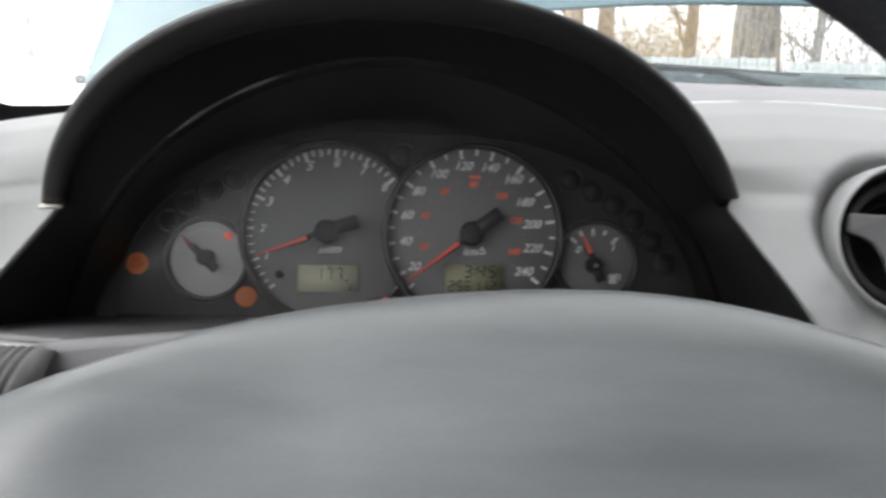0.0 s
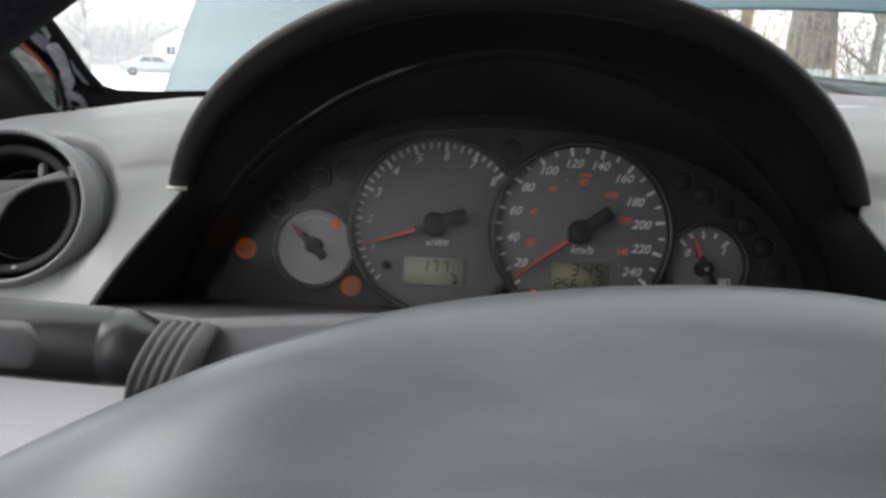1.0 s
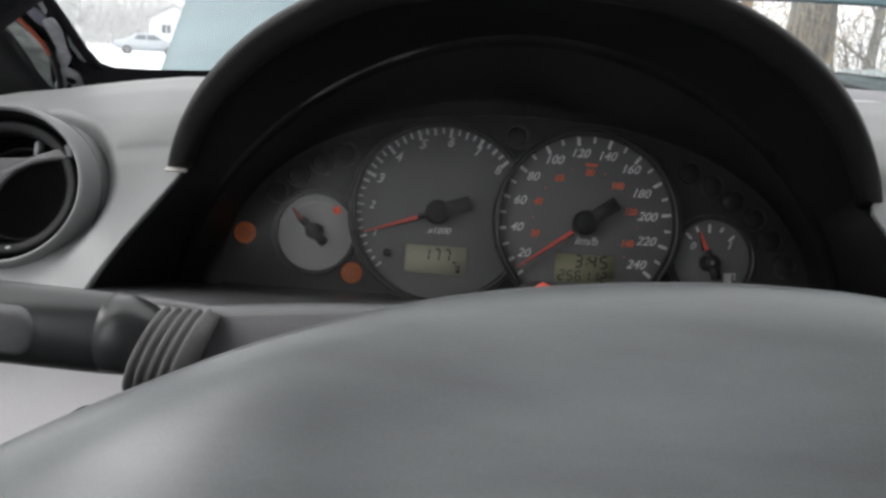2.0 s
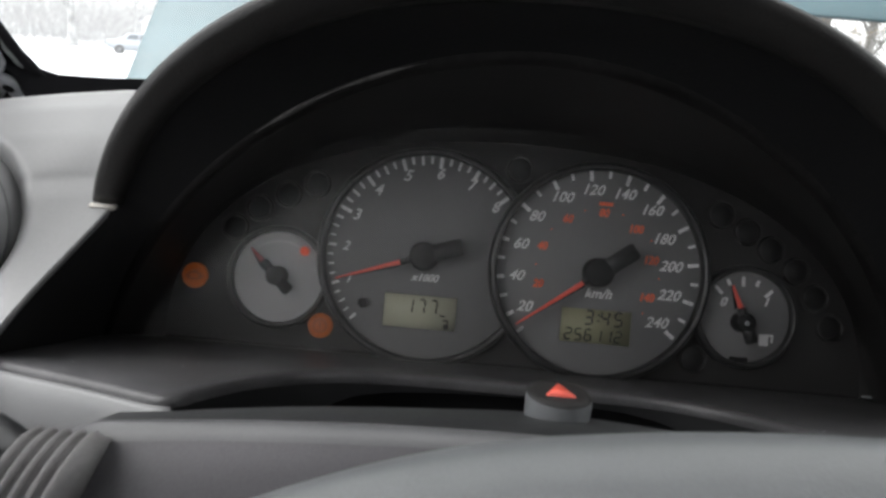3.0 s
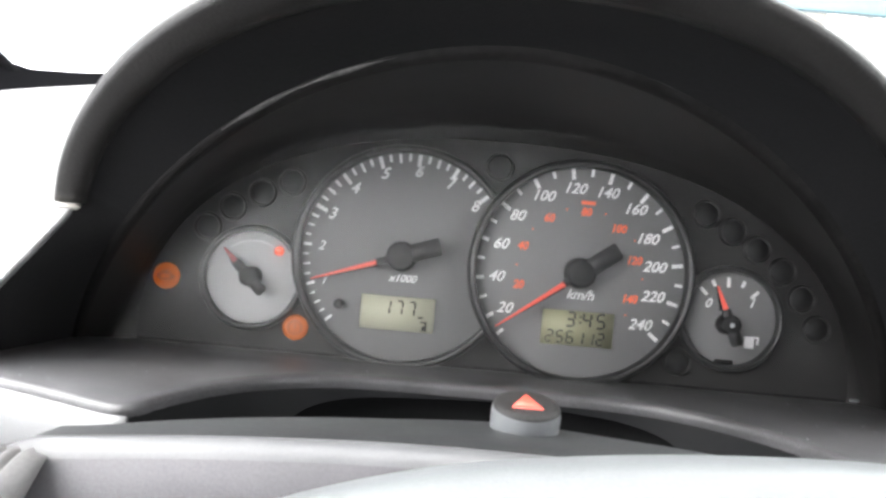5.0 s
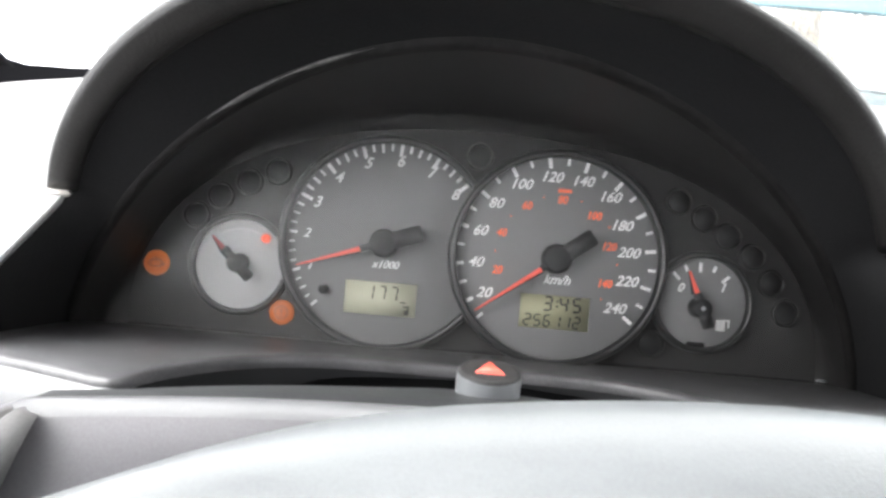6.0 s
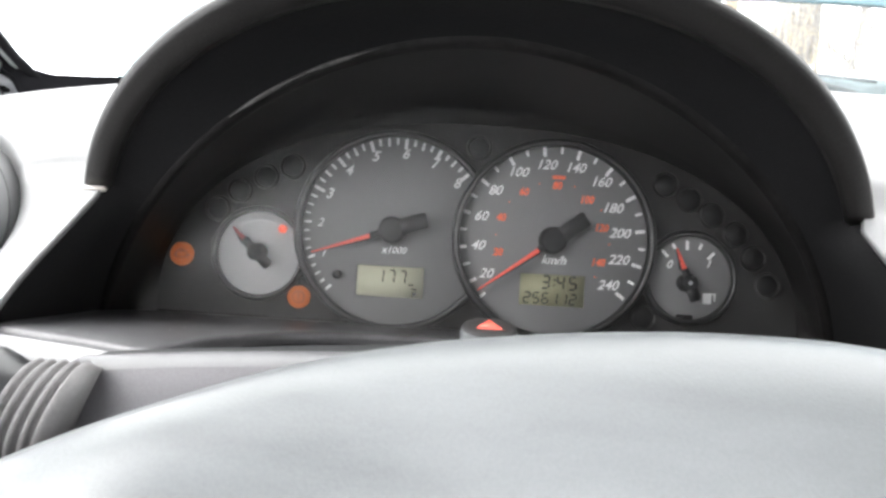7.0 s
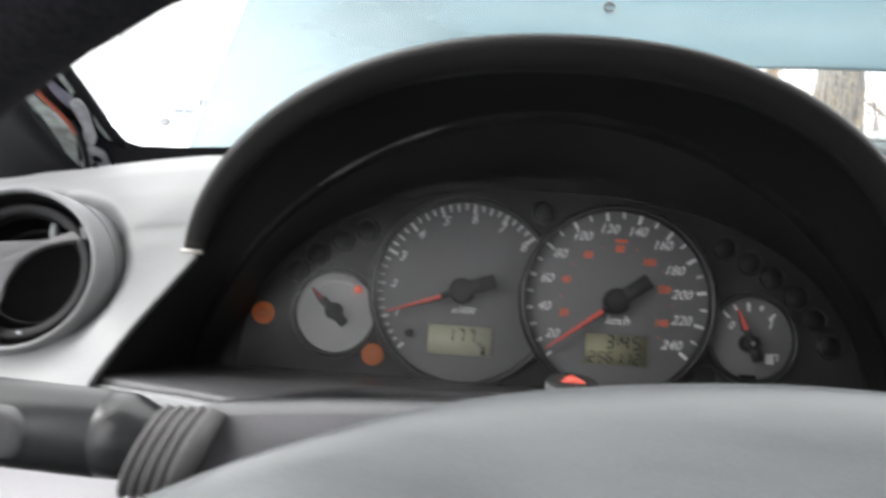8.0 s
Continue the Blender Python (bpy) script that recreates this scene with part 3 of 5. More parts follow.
M = 100
us = [i / M for i in range(M + 1)]
rows = []
for k in range(7):
    f = k / 6
    rows.append([outer(u).lerp(CL @ seam(u, 0.001, -0.001), f) + (CL.to_3x3() @ Vector((0, 0, 0.0015 * math.sin(math.pi * f) * math.sin(math.pi * u)))) for u in us])
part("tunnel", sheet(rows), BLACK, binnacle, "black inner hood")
rim_rows = [[CL @ seam(u, g, y) for u in us] for g, y in ((0.001, -0.001), (-0.0006, -0.0016), (-0.0018, -0.0006), (-0.0022, 0.002))]
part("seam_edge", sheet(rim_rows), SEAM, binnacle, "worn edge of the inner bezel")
# short pale strip paints the highlight that sits on the worn edge
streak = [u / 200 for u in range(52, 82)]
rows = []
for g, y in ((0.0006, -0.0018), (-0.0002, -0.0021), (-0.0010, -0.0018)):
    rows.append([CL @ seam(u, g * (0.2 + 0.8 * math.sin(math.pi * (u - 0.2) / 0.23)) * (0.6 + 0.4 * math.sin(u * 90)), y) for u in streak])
part("worn_streak", sheet(rows), WORN, binnacle, "pale worn streak on the edge, its highlight painted")
edge = arch_edge(M)
rows = []
for k in range(9):
    f = k / 7 if k < 8 else 1.06
    row = []
    for (ex, ez), u in zip(edge, us):
        s = seam(u, -0.0022, 0.002)
        p = s.lerp(Vector((ex, 0.002, ez)), f)
        row.append(CL @ p)
    rows.append(row)
part("inner_bezel", sheet(rows), BLACK_TRIM, binnacle, "black grained inner bezel")
# clear, slightly dusty cover over the gauges, let into the bezel all round
rows = []
for k in range(9):
    f = k / 8
    row = []
    for (ex, ez), u in zip(edge, us):
        rim_point = Vector((ex, 0.002, ez)).lerp(seam(u, -0.0022, 0.002), 0.24)
        foot = Vector((rim_point.x, -0.012, -0.050))
        row.append(CL @ (foot.lerp(rim_point, f) - Vector((0, 0.005 * math.sin(math.pi * f), 0))))
    rows.append(row)
cover = part("clear_cover", sheet(rows), COVER, cluster, "clear dusty plastic cover with painted glare on its left")
cover.visible_shadow = False
# a small pale clip where the hood meets the side panel
p = CL @ lip(0, -0.003, 0.001)
part("clip", block((0.0105, 0.004, 0.0022), p + Vector((0.0, -0.001, -0.0016)), 0.0007), CLIP, binnacle, "pale plastic clip")

part("chip", block((0.0050, 0.002, 0.0012), (0.1655, -0.0165, 0.9070), 0.0005), FOAM, binnacle, "pale chipped corner at the foot")


def ledge_front(x):
    """How far the ledge reaches towards the driver: a bay for the steering column in its middle."""
    a = abs(x) / 0.1085
    if a < 1:
        return -0.056 - 0.077 * a ** 4.5
    return -0.133 + 0.025 * min(max((abs(x) - 0.114) / 0.062, 0), 1.2)


LEDGE_Z = [(-0.15, 0.9360), (-0.122, 0.9315), (-0.10, 0.9265), (-0.066, 0.9175), (-0.0128, 0.9040), (0.01, 0.898)]
xs = [-0.191 + 0.382 * i / 160 for i in range(161)]
rows = []
for k in range(9):
    f = k / 8
    rows.append([Vector((x, 0.006 + (ledge_front(x) - 0.006) * f, lerp(LEDGE_Z, 0.006 + (ledge_front(x) - 0.006) * f))) for x in xs])
for dy, dz in ((-0.0012, -0.0005), (-0.0020, -0.0018), (-0.0018, -0.005)):
    rows.append([Vector((x, ledge_front(x) + dy, lerp(LEDGE_Z, ledge_front(x)) + dz)) for x in xs])
part("ledge", sheet(rows), LEDGE, binnacle, "dusty black ledge below the gauges")
# black tube stands in for the shadow between mask and ledge
gap = [CL @ Vector((-0.158 + 0.322 * i / 60, 0.0012, -0.0478)) for i in range(61)]
part("foot_shadow_gap", tube(gap, 0.0011, 6), BLACK, binnacle, "dark strip painting the shadow gap along the foot of the gauges")
rng = random.Random(4)
bm = bmesh.new()
for _ in range(100):
    x, f = rng.uniform(-0.16, 0.17), rng.random()
    y = -0.02 + (ledge_front(x) + 0.02) * f
    s = rng.uniform(0.0002, 0.0005)
    block((s, s, s * 0.6), (x, y, lerp(LEDGE_Z, y) + s * 0.2), 0, bm)
tagged(part("dust_specks", bm, FOAM, binnacle, "pale dust specks", smooth=False), kind="stuff")
# cheeks of the column's bay: sloping crescents below the ends of the ledge's edge, a dark wall between
CHEEK = [(0.0, 0.0018), (0.23, 0.0026), (0.45, 0.0040), (0.56, 0.0056), (0.64, 0.0080), (0.71, 0.0130), (0.8, 0.024), (1.0, 0.034)]
for side in (-1, 1):
    rows = []
    for f in (0, 0.06, 0.2, 0.5, 1.0):
        row = []
        for k in range(49):
            t = k / 48
            drop = lerp(CHEEK, t) * f
            row.append(Vector((side * (0.1085 * t - 0.10 * drop), ledge_front(0.1085 * t) - 0.0016 - 0.25 * drop, lerp(LEDGE_Z, ledge_front(0.1085 * t)) - 0.0035 - drop)))
        rows.append(row)
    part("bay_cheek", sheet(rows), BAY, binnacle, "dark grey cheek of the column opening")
# wall and floor are black to put the gap's shade into colour
rows = []
for dy, dz in ((0.001, -0.004), (0.004, -0.012), (0.006, -0.05)):
    rows.append([Vector((0.1085 * t, ledge_front(0.1085 * t) + dy, lerp(LEDGE_Z, ledge_front(0.1085 * t)) + dz)) for t in [-1 + 2 * i / 60 for i in range(61)]])
part("bay_wall", sheet(rows), BLACK, binnacle, "black wall painting the shade in the column opening")
part("bay_floor", block((0.23, 0.12, 0.004), (0, -0.10, 0.884), 0.001), BLACK, binnacle, "black floor painting the shade in the gap")

# ---- dashboard ----
dashboard = tagged(root("dashboard", Matrix.Translation((0.3, 0.1, 0.6))), "light grey moulded plastic dashboard", "dashboard", kind="structure")


def screen_y(x):
    """Where the windscreen's foot stands, seen from above."""
    return 0.43 - 0.33 * (abs(0.35 - x) / 0.65) ** 2


def top_z(x):
    return lerp([(-0.55, 0.950), (-0.36, 0.983), (-0.264, 0.9995), (-0.2365, 1.0050), (-0.206, 1.0100), (-0.18, 1.0135), (-0.10, 1.018), (0.10, 1.0215), (0.22, 1.0245), (0.5, 1.018), (1.1, 1.0)], x)


def edge_z(x):
    """Height of the dash's upper edge: it falls away towards the middle of the car."""
    return top_z(x) - lerp([(0.15, 0.0), (0.19, -0.0004), (0.262, 0.0030), (0.35, 0.008), (0.5, 0.010), (1.1, 0.010)], x)


def face(x, drop):
    """The dash's face at that height below its upper edge: y."""
    return lerp([(0, 0.0), (0.006, -0.024), (0.016, -0.044), (0.028, -0.060), (0.0815, -0.1135), (0.097, -0.120), (0.103, -0.117), (0.112, -0.098), (0.15, -0.088), (0.45, -0.07)], drop)


HOOD_X = {side: sorted(((CL @ lip(0.5 + side * 0.5 * k / 40)).z, abs((CL @ lip(0.5 + side * 0.5 * k / 40)).x)) for k in range(41)) for side in (-1, 1)}


def inner_edge(side, z):
    """Half-width at which the panels run in under the hood."""
    if z > 0.977:
        w = min((z - 0.977) / 0.022, 1)
        w = w * w * (3 - 2 * w)
        return min(abs(wing(side, 0.977).x) - 0.001 + 0.4 * (z - 0.977), lerp(HOOD_X[side], z + 0.010 * w) - 0.001 - 0.005 * w)
    return abs(wing(side, max(z, 0.9225)).x) - 0.001


DROPS = [0.0012 * k for k in range(69)] + [0.0838, 0.0865, 0.089, 0.091, 0.0925, 0.0938, 0.0945, 0.0953, 0.0962, 0.0975, 0.0995, 0.105, 0.12, 0.15, 0.2, 0.26, 0.33, 0.45]
VENTS = {-1: Vector((-0.2305, -0.0915, 0.9683)), 1: Vector((0.2345, -0.0895, 0.968))}


def vent_frame(side):
    """A vent's frame: its opening looks along -y, turned to the driver and up."""
    return Matrix.Translation(VENTS[side]) @ Matrix.Rotation(radians(-side * 6), 4, "Z") @ Matrix.Rotation(radians(-22), 4, "X")


for side, far, name in ((-1, 0.46, "left_panel"), (1, 1.15, "right_panel")):
    rows = []
    for d in DROPS:
        row = []
        for i in range(261):
            f = (i / 260) ** 1.5
            z_ref = top_z(side * 0.165) - d
            xi = inner_edge(side, z_ref)
            x = side * (xi + (far - xi) * f)
            # the edge rolls in behind the hood's foot
            near = max(0, 1 - (abs(x) - xi) / 0.05)
            height = min(max((z_ref - 0.930) / 0.048, 0), 1, max(0, (1.0135 - z_ref) / 0.034))
            row.append(Vector((x, face(x, d) - 0.02 * max(0, (abs(x) - 0.3)) + 0.0105 * near * near * (3 - 2 * near) * height * height * (3 - 2 * height), edge_z(x) - d)))
        rows.append(row)
    bm = sheet(rows)
    hole = vent_frame(side).inverted()
    # the panel dips to a crease round the vent on the hood's side and rises to its rim elsewhere
    for v in bm.verts:
        p = hole @ v.co
        r = math.hypot(p.x, p.z)
        toward = 0.5 + 0.5 * math.cos(math.atan2(p.z, -side * p.x) - radians(38))
        dip = min(max((toward - 0.40) / 0.40, 0), 1)
        dip = dip * dip * (3 - 2 * dip)
        f = min(max(1 - (r - 0.0385) / 0.0085, 0), 1)
        g = min(max((0.078 - r) / 0.040, 0), 1)
        v.co = vent_frame(side) @ (p + Vector((0, 0.012 * f * f * (3 - 2 * f) * dip + (0.006 - p.y) * g * g * (3 - 2 * g) * (1 - dip), 0)))
    gone = [v for v in bm.verts if math.hypot((hole @ v.co).x, (hole @ v.co).z) < 0.0355]
    bmesh.ops.delete(bm, geom=gone, context="VERTS")
    pan = part(name, bm, GREY, dashboard, "light grey grained panel")
    thicken(pan, 0.003, 0)
# upright apron below the ledge's ends, beside the column
for side in (-1, 1):
    rows = []
    for dy, dz in ((-0.0022, -0.0030), (-0.0034, -0.0042), (-0.0040, -0.008), (-0.0042, -0.018), (0.000, -0.024), (0.02, -0.026)):
        rows.append([Vector((side * x, ledge_front(x) + dy, lerp(LEDGE_Z, ledge_front(x)) + dz)) for x in [0.1088 + 0.09 * i / 24 for i in range(25)]])
    thicken(part("apron", sheet(rows), GREY, dashboard, "light grey apron below the ledge"), 0.002, 0)
# the pad along the windscreen, with the shallow channel of the demister
rows = []
for f, dz in ((0.0, -0.002), (0.02, 0.0), (0.05, 0.0010), (0.12, 0.0016), (0.3, 0.003), (0.42, 0.003), (0.45, 0.000), (0.55, 0.0), (0.58, 0.003), (0.8, 0.006), (1.0, 0.006)):
    row = []
    for i in range(81):
        x = -0.46 + 1.6 * i / 80
        yf = screen_y(x) + 0.03
        y0 = 0.0 if abs(x) > 0.10 else 0.03
        y = y0 + (yf - y0) * f
        lift = 1.0 if x > 0 else max(0.1, 1 + x / 0.16)
        row.append(Vector((x, y, edge_z(x) + (top_z(x) - edge_z(x)) * f + dz * lift)))
    rows.append(row)
# pale bead paints the glancing highlight along the pad's worn edge
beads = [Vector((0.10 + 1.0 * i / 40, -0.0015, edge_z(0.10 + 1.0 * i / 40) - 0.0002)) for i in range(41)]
part("highlight_bead", tube(beads, 0.0016, 8), KNEE, dashboard, "pale worn edge of the top pad, its highlight painted")
pad = part("top_pad", sheet(rows), TOP_PAD, dashboard, "lavender-grey top pad under the windscreen")
thicken(pad, 0.003, 1)

# ---- round air vents ----


def vent(side):
    m = vent_frame(side)
    thing = tagged(root("air_vent", m), "round grey air vent with a black louvre barrel", "air vent", group="dashboard air vents")
    part("housing", turned([(0.0336, 0.0020), (0.0338, 0.0003), (0.0345, -0.0012), (0.0354, -0.0010), (0.0362, 0.0006), (0.0372, 0.006), (0.0382, 0.014), (0.0390, 0.022), (0.0400, 0.034), (0.0404, 0.070)], 96), GREY, thing, "light grey round housing", m)
    part("joint_line", turned([(0.0380, 0.0150), (0.0388, 0.0153), (0.0388, 0.0163), (0.0382, 0.0168)], 96), DARK_GREY, thing, "dark joint line", m)
    part("barrel", turned([(0.0336, 0.002), (0.0326, 0.006), (0.0315, 0.03), (0.0, 0.040)], 64), BLACK, thing, "black barrel", m)
    part("louvre_frame", turned([(0.0252, 0.014), (0.0256, 0.0085), (0.0264, 0.0076), (0.0290, 0.0066), (0.0304, 0.0070), (0.0314, 0.012)], 64), KNOB, thing, "dark grey louvre frame", m)
    # one moulded louvre: a rising blade whose underside sweeps down into a stem
    outline = [(-0.029, 0.012), (-0.012, 0.0122), (0.008, 0.0140), (0.018, 0.0178), (0.0262, 0.0225), (0.0285, 0.0150), (0.0256, 0.0140), (0.0180, 0.0130), (0.0099, 0.0108), (0.0035, 0.0070), (-0.0010, 0.0020), (-0.0045, -0.0050), (-0.0057, -0.0155), (-0.0045, -0.0280),
               (-0.0088, -0.0285), (-0.0098, -0.0180), (-0.0122, -0.0080), (-0.0165, -0.0015), (-0.0220, 0.0015), (-0.0295, 0.0030)]
    bm = bmesh.new()
    bm.faces.new([bm.verts.new((x, 0.0062 - 6.0 * (x * x + z * z) * (x < 0) + 2.0 * z * z, z)) for x, z in outline])
    thicken(part("louvre", bm, VENT_GREY, thing, "grey moulded louvre", m, smooth=False), 0.004, 1, 0.0014)
    part("barrel_rib", turned([(0.0205, 0.024), (0.0215, 0.022), (0.0225, 0.024)], 48), KNOB, thing, "", m)
    part("tab", block((0.0034, 0.004, 0.0075), (0.0085, 0.016, 0.0200), 0.0008), FOAM, thing, "small pale thumb tab", m)
    for x, z in ((-0.008, -0.026), (0.004, -0.0275)):
        part("pin", block((0.0030, 0.003, 0.0022), (x, 0.008, z), 0.0006), FOAM, thing, "pale pivot pin", m)
    return thing


vent(-1)
vent(1)

# ---- steering column shroud, hazard switch, stalk ----
shroud = tagged(root("steering_column_shroud", Matrix.Translation((0, -0.17, 0.90))), "mid-grey plastic steering column shroud", "column shroud")
rows = []
PROFILE = [(-0.140, 0.912), (-0.1445, 0.9375), (-0.147, 0.9432), (-0.151, 0.9462), (-0.165, 0.9528), (-0.180, 0.9573), (-0.190, 0.9597), (-0.1945, 0.9600), (-0.198, 0.9580), (-0.2005, 0.953), (-0.203, 0.942), (-0.205, 0.92), (-0.205, 0.88)]
for y, z in PROFILE:
    row = []
    for i in range(49):
        f = -1 + 2 * i / 48
        x = f * 0.1120
        fall = 0.010 * max(0, abs(f) - 0.95) / 0.05 + (0.0095 if y > -0.17 else 0.0060) * f * f - 0.001 * math.exp(-(x / 0.022) ** 2) * (y < -0.148) * (y > -0.192)
        row.append(Vector((x, y - 0.003 * f * f, z - fall)))
    rows.append(row)
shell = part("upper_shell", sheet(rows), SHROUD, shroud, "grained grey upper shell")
thicken(shell, 0.002, -1)
# paler strip paints the light caught by the shell's rounded edge
rows = []
for y, z in ((-0.1900, 0.9592), (-0.1905, 0.9603), (-0.1925, 0.9608), (-0.1950, 0.9607), (-0.1970, 0.9597), (-0.1980, 0.9588)):
    rows.append([Vector((0.1125 * f, y - 0.003 * f * f, z - 0.0060 * f * f - 0.010 * max(0, abs(f) - 0.95) / 0.05)) for f in [-1 + 2 * i / 48 for i in range(49)]])
part("front_edge", sheet(rows), EDGE_GREY, shroud, "rounded edge of the shell with a painted highlight")
rows = []
for y, z in ((-0.1981, 0.9590), (-0.1996, 0.9562), (-0.2012, 0.9520), (-0.2030, 0.9440), (-0.2045, 0.9340), (-0.2060, 0.9200), (-0.2060, 0.8800)):
    rows.append([Vector((0.1125 * f, y - 0.003 * f * f, z - 0.0060 * f * f * (z > 0.89) - 0.010 * max(0, abs(f) - 0.95) / 0.05)) for f in [-1 + 2 * i / 48 for i in range(49)]])
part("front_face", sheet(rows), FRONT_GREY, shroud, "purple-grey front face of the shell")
part("lower_shell", block((0.20, 0.075, 0.06), (0, -0.172, 0.885), 0.008), SHROUD, shroud)

hz = pose(0.0018, -0.1690, 0.9530, 0)
hazard = tagged(root("hazard_switch", hz), "round hazard switch with a red triangle, on the column shroud", "switch")
for_axis = hz @ Matrix.Rotation(radians(-90), 4, "X")
part("button_side", turned([(0.0081, 0.002), (0.0083, -0.006), (0.0081, -0.0078)], 40), CLEAR, hazard, "pale translucent side", for_axis)
part("button_top", turned([(0.0, -0.0088), (0.0062, -0.0088), (0.0075, -0.0085), (0.0081, -0.0078), (0.0079, -0.0072)], 40), BLACK_TRIM, hazard, "black domed top", for_axis)
tri_pts = [Vector((-0.0039, -0.0034, 0.0094)), Vector((0.0039, -0.0034, 0.0094)), Vector((0, 0.0046, 0.0094))]
bm = bmesh.new()
lo, hi = [bm.verts.new(p - Vector((0, 0, 0.0014))) for p in tri_pts], [bm.verts.new(p) for p in tri_pts]
bm.faces.new(hi)
bm.faces.new(lo[::-1])
for i in range(3):
    bm.faces.new((lo[i], lo[(i + 1) % 3], hi[(i + 1) % 3], hi[i]))
bmesh.ops.bevel(bm, geom=bm.edges[:], offset=0.0004, segments=2, affect="EDGES")
part("triangle", bm, HAZARD, hazard, "red triangle", hz)

# stalk to the left of the column
bx = pose(-0.1035, -0.2055, 0.9448) @ Matrix.Rotation(radians(-90), 4, "Z")
sx = pose(-0.1035, -0.2055, 0.9480) @ Matrix.Rotation(radians(2), 4, "Y") @ Matrix.Rotation(radians(-90), 4, "Z")
stalk = tagged(root("indicator_stalk", sx), "black indicator stalk with a ribbed grey boot at the column", "stalk")
# along its own -y axis the stalk runs away from the column
prof = [(0.0, 0.003), (0.0116, 0.003)]
y = 0.0005
for k in range(5):
    prof += [(0.0122, y - 0.0004), (0.0130, y - 0.0014), (0.0126, y - 0.0020), (0.0108, y - 0.0026)]
    y -= 0.0031
prof += [(0.0095, y)]
rib = turned(prof, 40)
for v in rib.verts:
    v.co.y += v.co.z * 0.40
part("boot", rib, BOOT, stalk, "grey ribbed rubber boot", bx)
part("lever", turned([(0.0, -0.002), (0.0052, -0.002), (0.0058, -0.006), (0.0086, -0.0105), (0.0108, -0.0155), (0.0117, -0.0180), (0.0120, -0.0235), (0.01185, -0.0238), (0.01185, -0.0244), (0.0120, -0.0247), (0.0121, -0.085), (0.0122, -0.13), (0.0122, -0.165), (0.0095, -0.172), (0.0, -0.173)], 48), STALK, stalk, "satin black lever", sx)


def pill(x0, x1, half_l, half_h, n=40):
    """A flat rounded pad facing along local x, thick from x0 to x1."""
    rows = []
    for x, g in ((x0, 0.0), (x1 - 0.0012, 0.0), (x1 - 0.0004, -0.0006), (x1, -0.0016), (x1, -half_h)):
        row = []
        for i in range(n):
            a = 2 * math.pi * i / n
            c, d = math.cos(a), math.sin(a)
            row.append(Vector((x, (half_l - half_h) * math.copysign(1, c) + (half_h + g) * c, (half_h + g) * d)))
        rows.append(row)
    return sheet(rows, True)


pad_m = sx @ Matrix.Translation((0, -0.0615, 0.0020))
cap = part("push_cap", pill(0.006, 0.0129, 0.0210, 0.0068), CAP_GREY, stalk, "grey rounded push button", pad_m)
part("cap_mark", pill(0.0126, 0.0132, 0.0022, 0.0016, 16), WHITE, cap, "small white mark", sx @ Matrix.Translation((0, -0.0590, 0.0026)))

# ---- knee panel below the stalk, with a round knob ----
knee = part("knee_panel", sheet([[Vector((x, -0.099 - 0.0095 * k, 0.918 - 0.035 * k)) for x in (-0.46, -0.35, -0.28, -0.2, -0.16, -0.125)] for k in range(5)]), KNEE, dashboard, "light grey knee panel")
thicken(knee, 0.003, -1)
km = pose(-0.1830, -0.1170, 0.8630, -14)
knob = tagged(root("dash_knob", km), "small grey round knob on the knee panel", "knob")
part("cap", turned([(0.0, -0.006), (0.0085, -0.006), (0.0105, -0.0048), (0.0110, 0.0), (0.0110, 0.004)], 40), GREY, knob, "grey cap", km)
# black ring in place of the shadow round the cap
part("shadow_ring", turned([(0.0110, -0.001), (0.0135, -0.0015), (0.0140, 0.003)], 40), BLACK, knob, "black ring painting the shadow round the cap", km)
part("pointer", block((0.0052, 0.001, 0.0026), (0.0005, -0.0062, 0.0012), 0.0003), DARK_GREY, knob, "", km)

# ---- steering wheel ----
wheel_m = Matrix.Translation((0.001, -0.293, 0.920)) @ Matrix.Rotation(radians(-22), 4, "X")
wheel = tagged(root("steering_wheel", wheel_m), "steering wheel with black covered rim and grey padded hub", "steering wheel")
RW, RR = 0.1992, 0.0170
rows = []
for i in range(128):
    a = 2 * math.pi * i / 128
    row = []
    for k in range(20):
        b = 2 * math.pi * k / 20
        r = RR * (1 + 0.03 * noise.noise(Vector((math.cos(a) * 30, math.sin(a) * 30, b * 3))))
        row.append(Vector(((RW + r * math.cos(b)) * math.cos(a), -r * math.sin(b), (RW + r * math.cos(b)) * math.sin(a))))
    rows.append(row)
rows.append(rows[0])
bm = sheet(rows, True)
bmesh.ops.remove_doubles(bm, verts=bm.verts[:], dist=1e-6)
part("rim", bm, RIM, wheel, "black worn covered rim", wheel_m)
HUB_TOP = [(-0.21, 0.885), (-0.19, 0.901), (-0.17, 0.9155), (-0.15, 0.9300), (-0.135, 0.9397), (-0.12, 0.9473), (-0.1066, 0.9540), (-0.0925, 0.9622), (-0.078, 0.9682), (-0.056, 0.9733), (-0.03, 0.9761), (0.0, 0.980), (0.03, 0.9832), (0.06, 0.984), (0.09, 0.982), (0.12, 0.977), (0.15, 0.969), (0.18, 0.957), (0.205, 0.94)]
HUB_Y = [(-0.1, -0.262), (-0.078, -0.259), (-0.056, -0.245), (-0.03, -0.229), (0.0, -0.226), (0.09, -0.226), (0.16, -0.250)]


def spread(table, x):
    """A table's value, rounded over its corners."""
    return sum(lerp(table, x + d) for d in (-0.02, -0.01, 0, 0.01, 0.02)) / 5


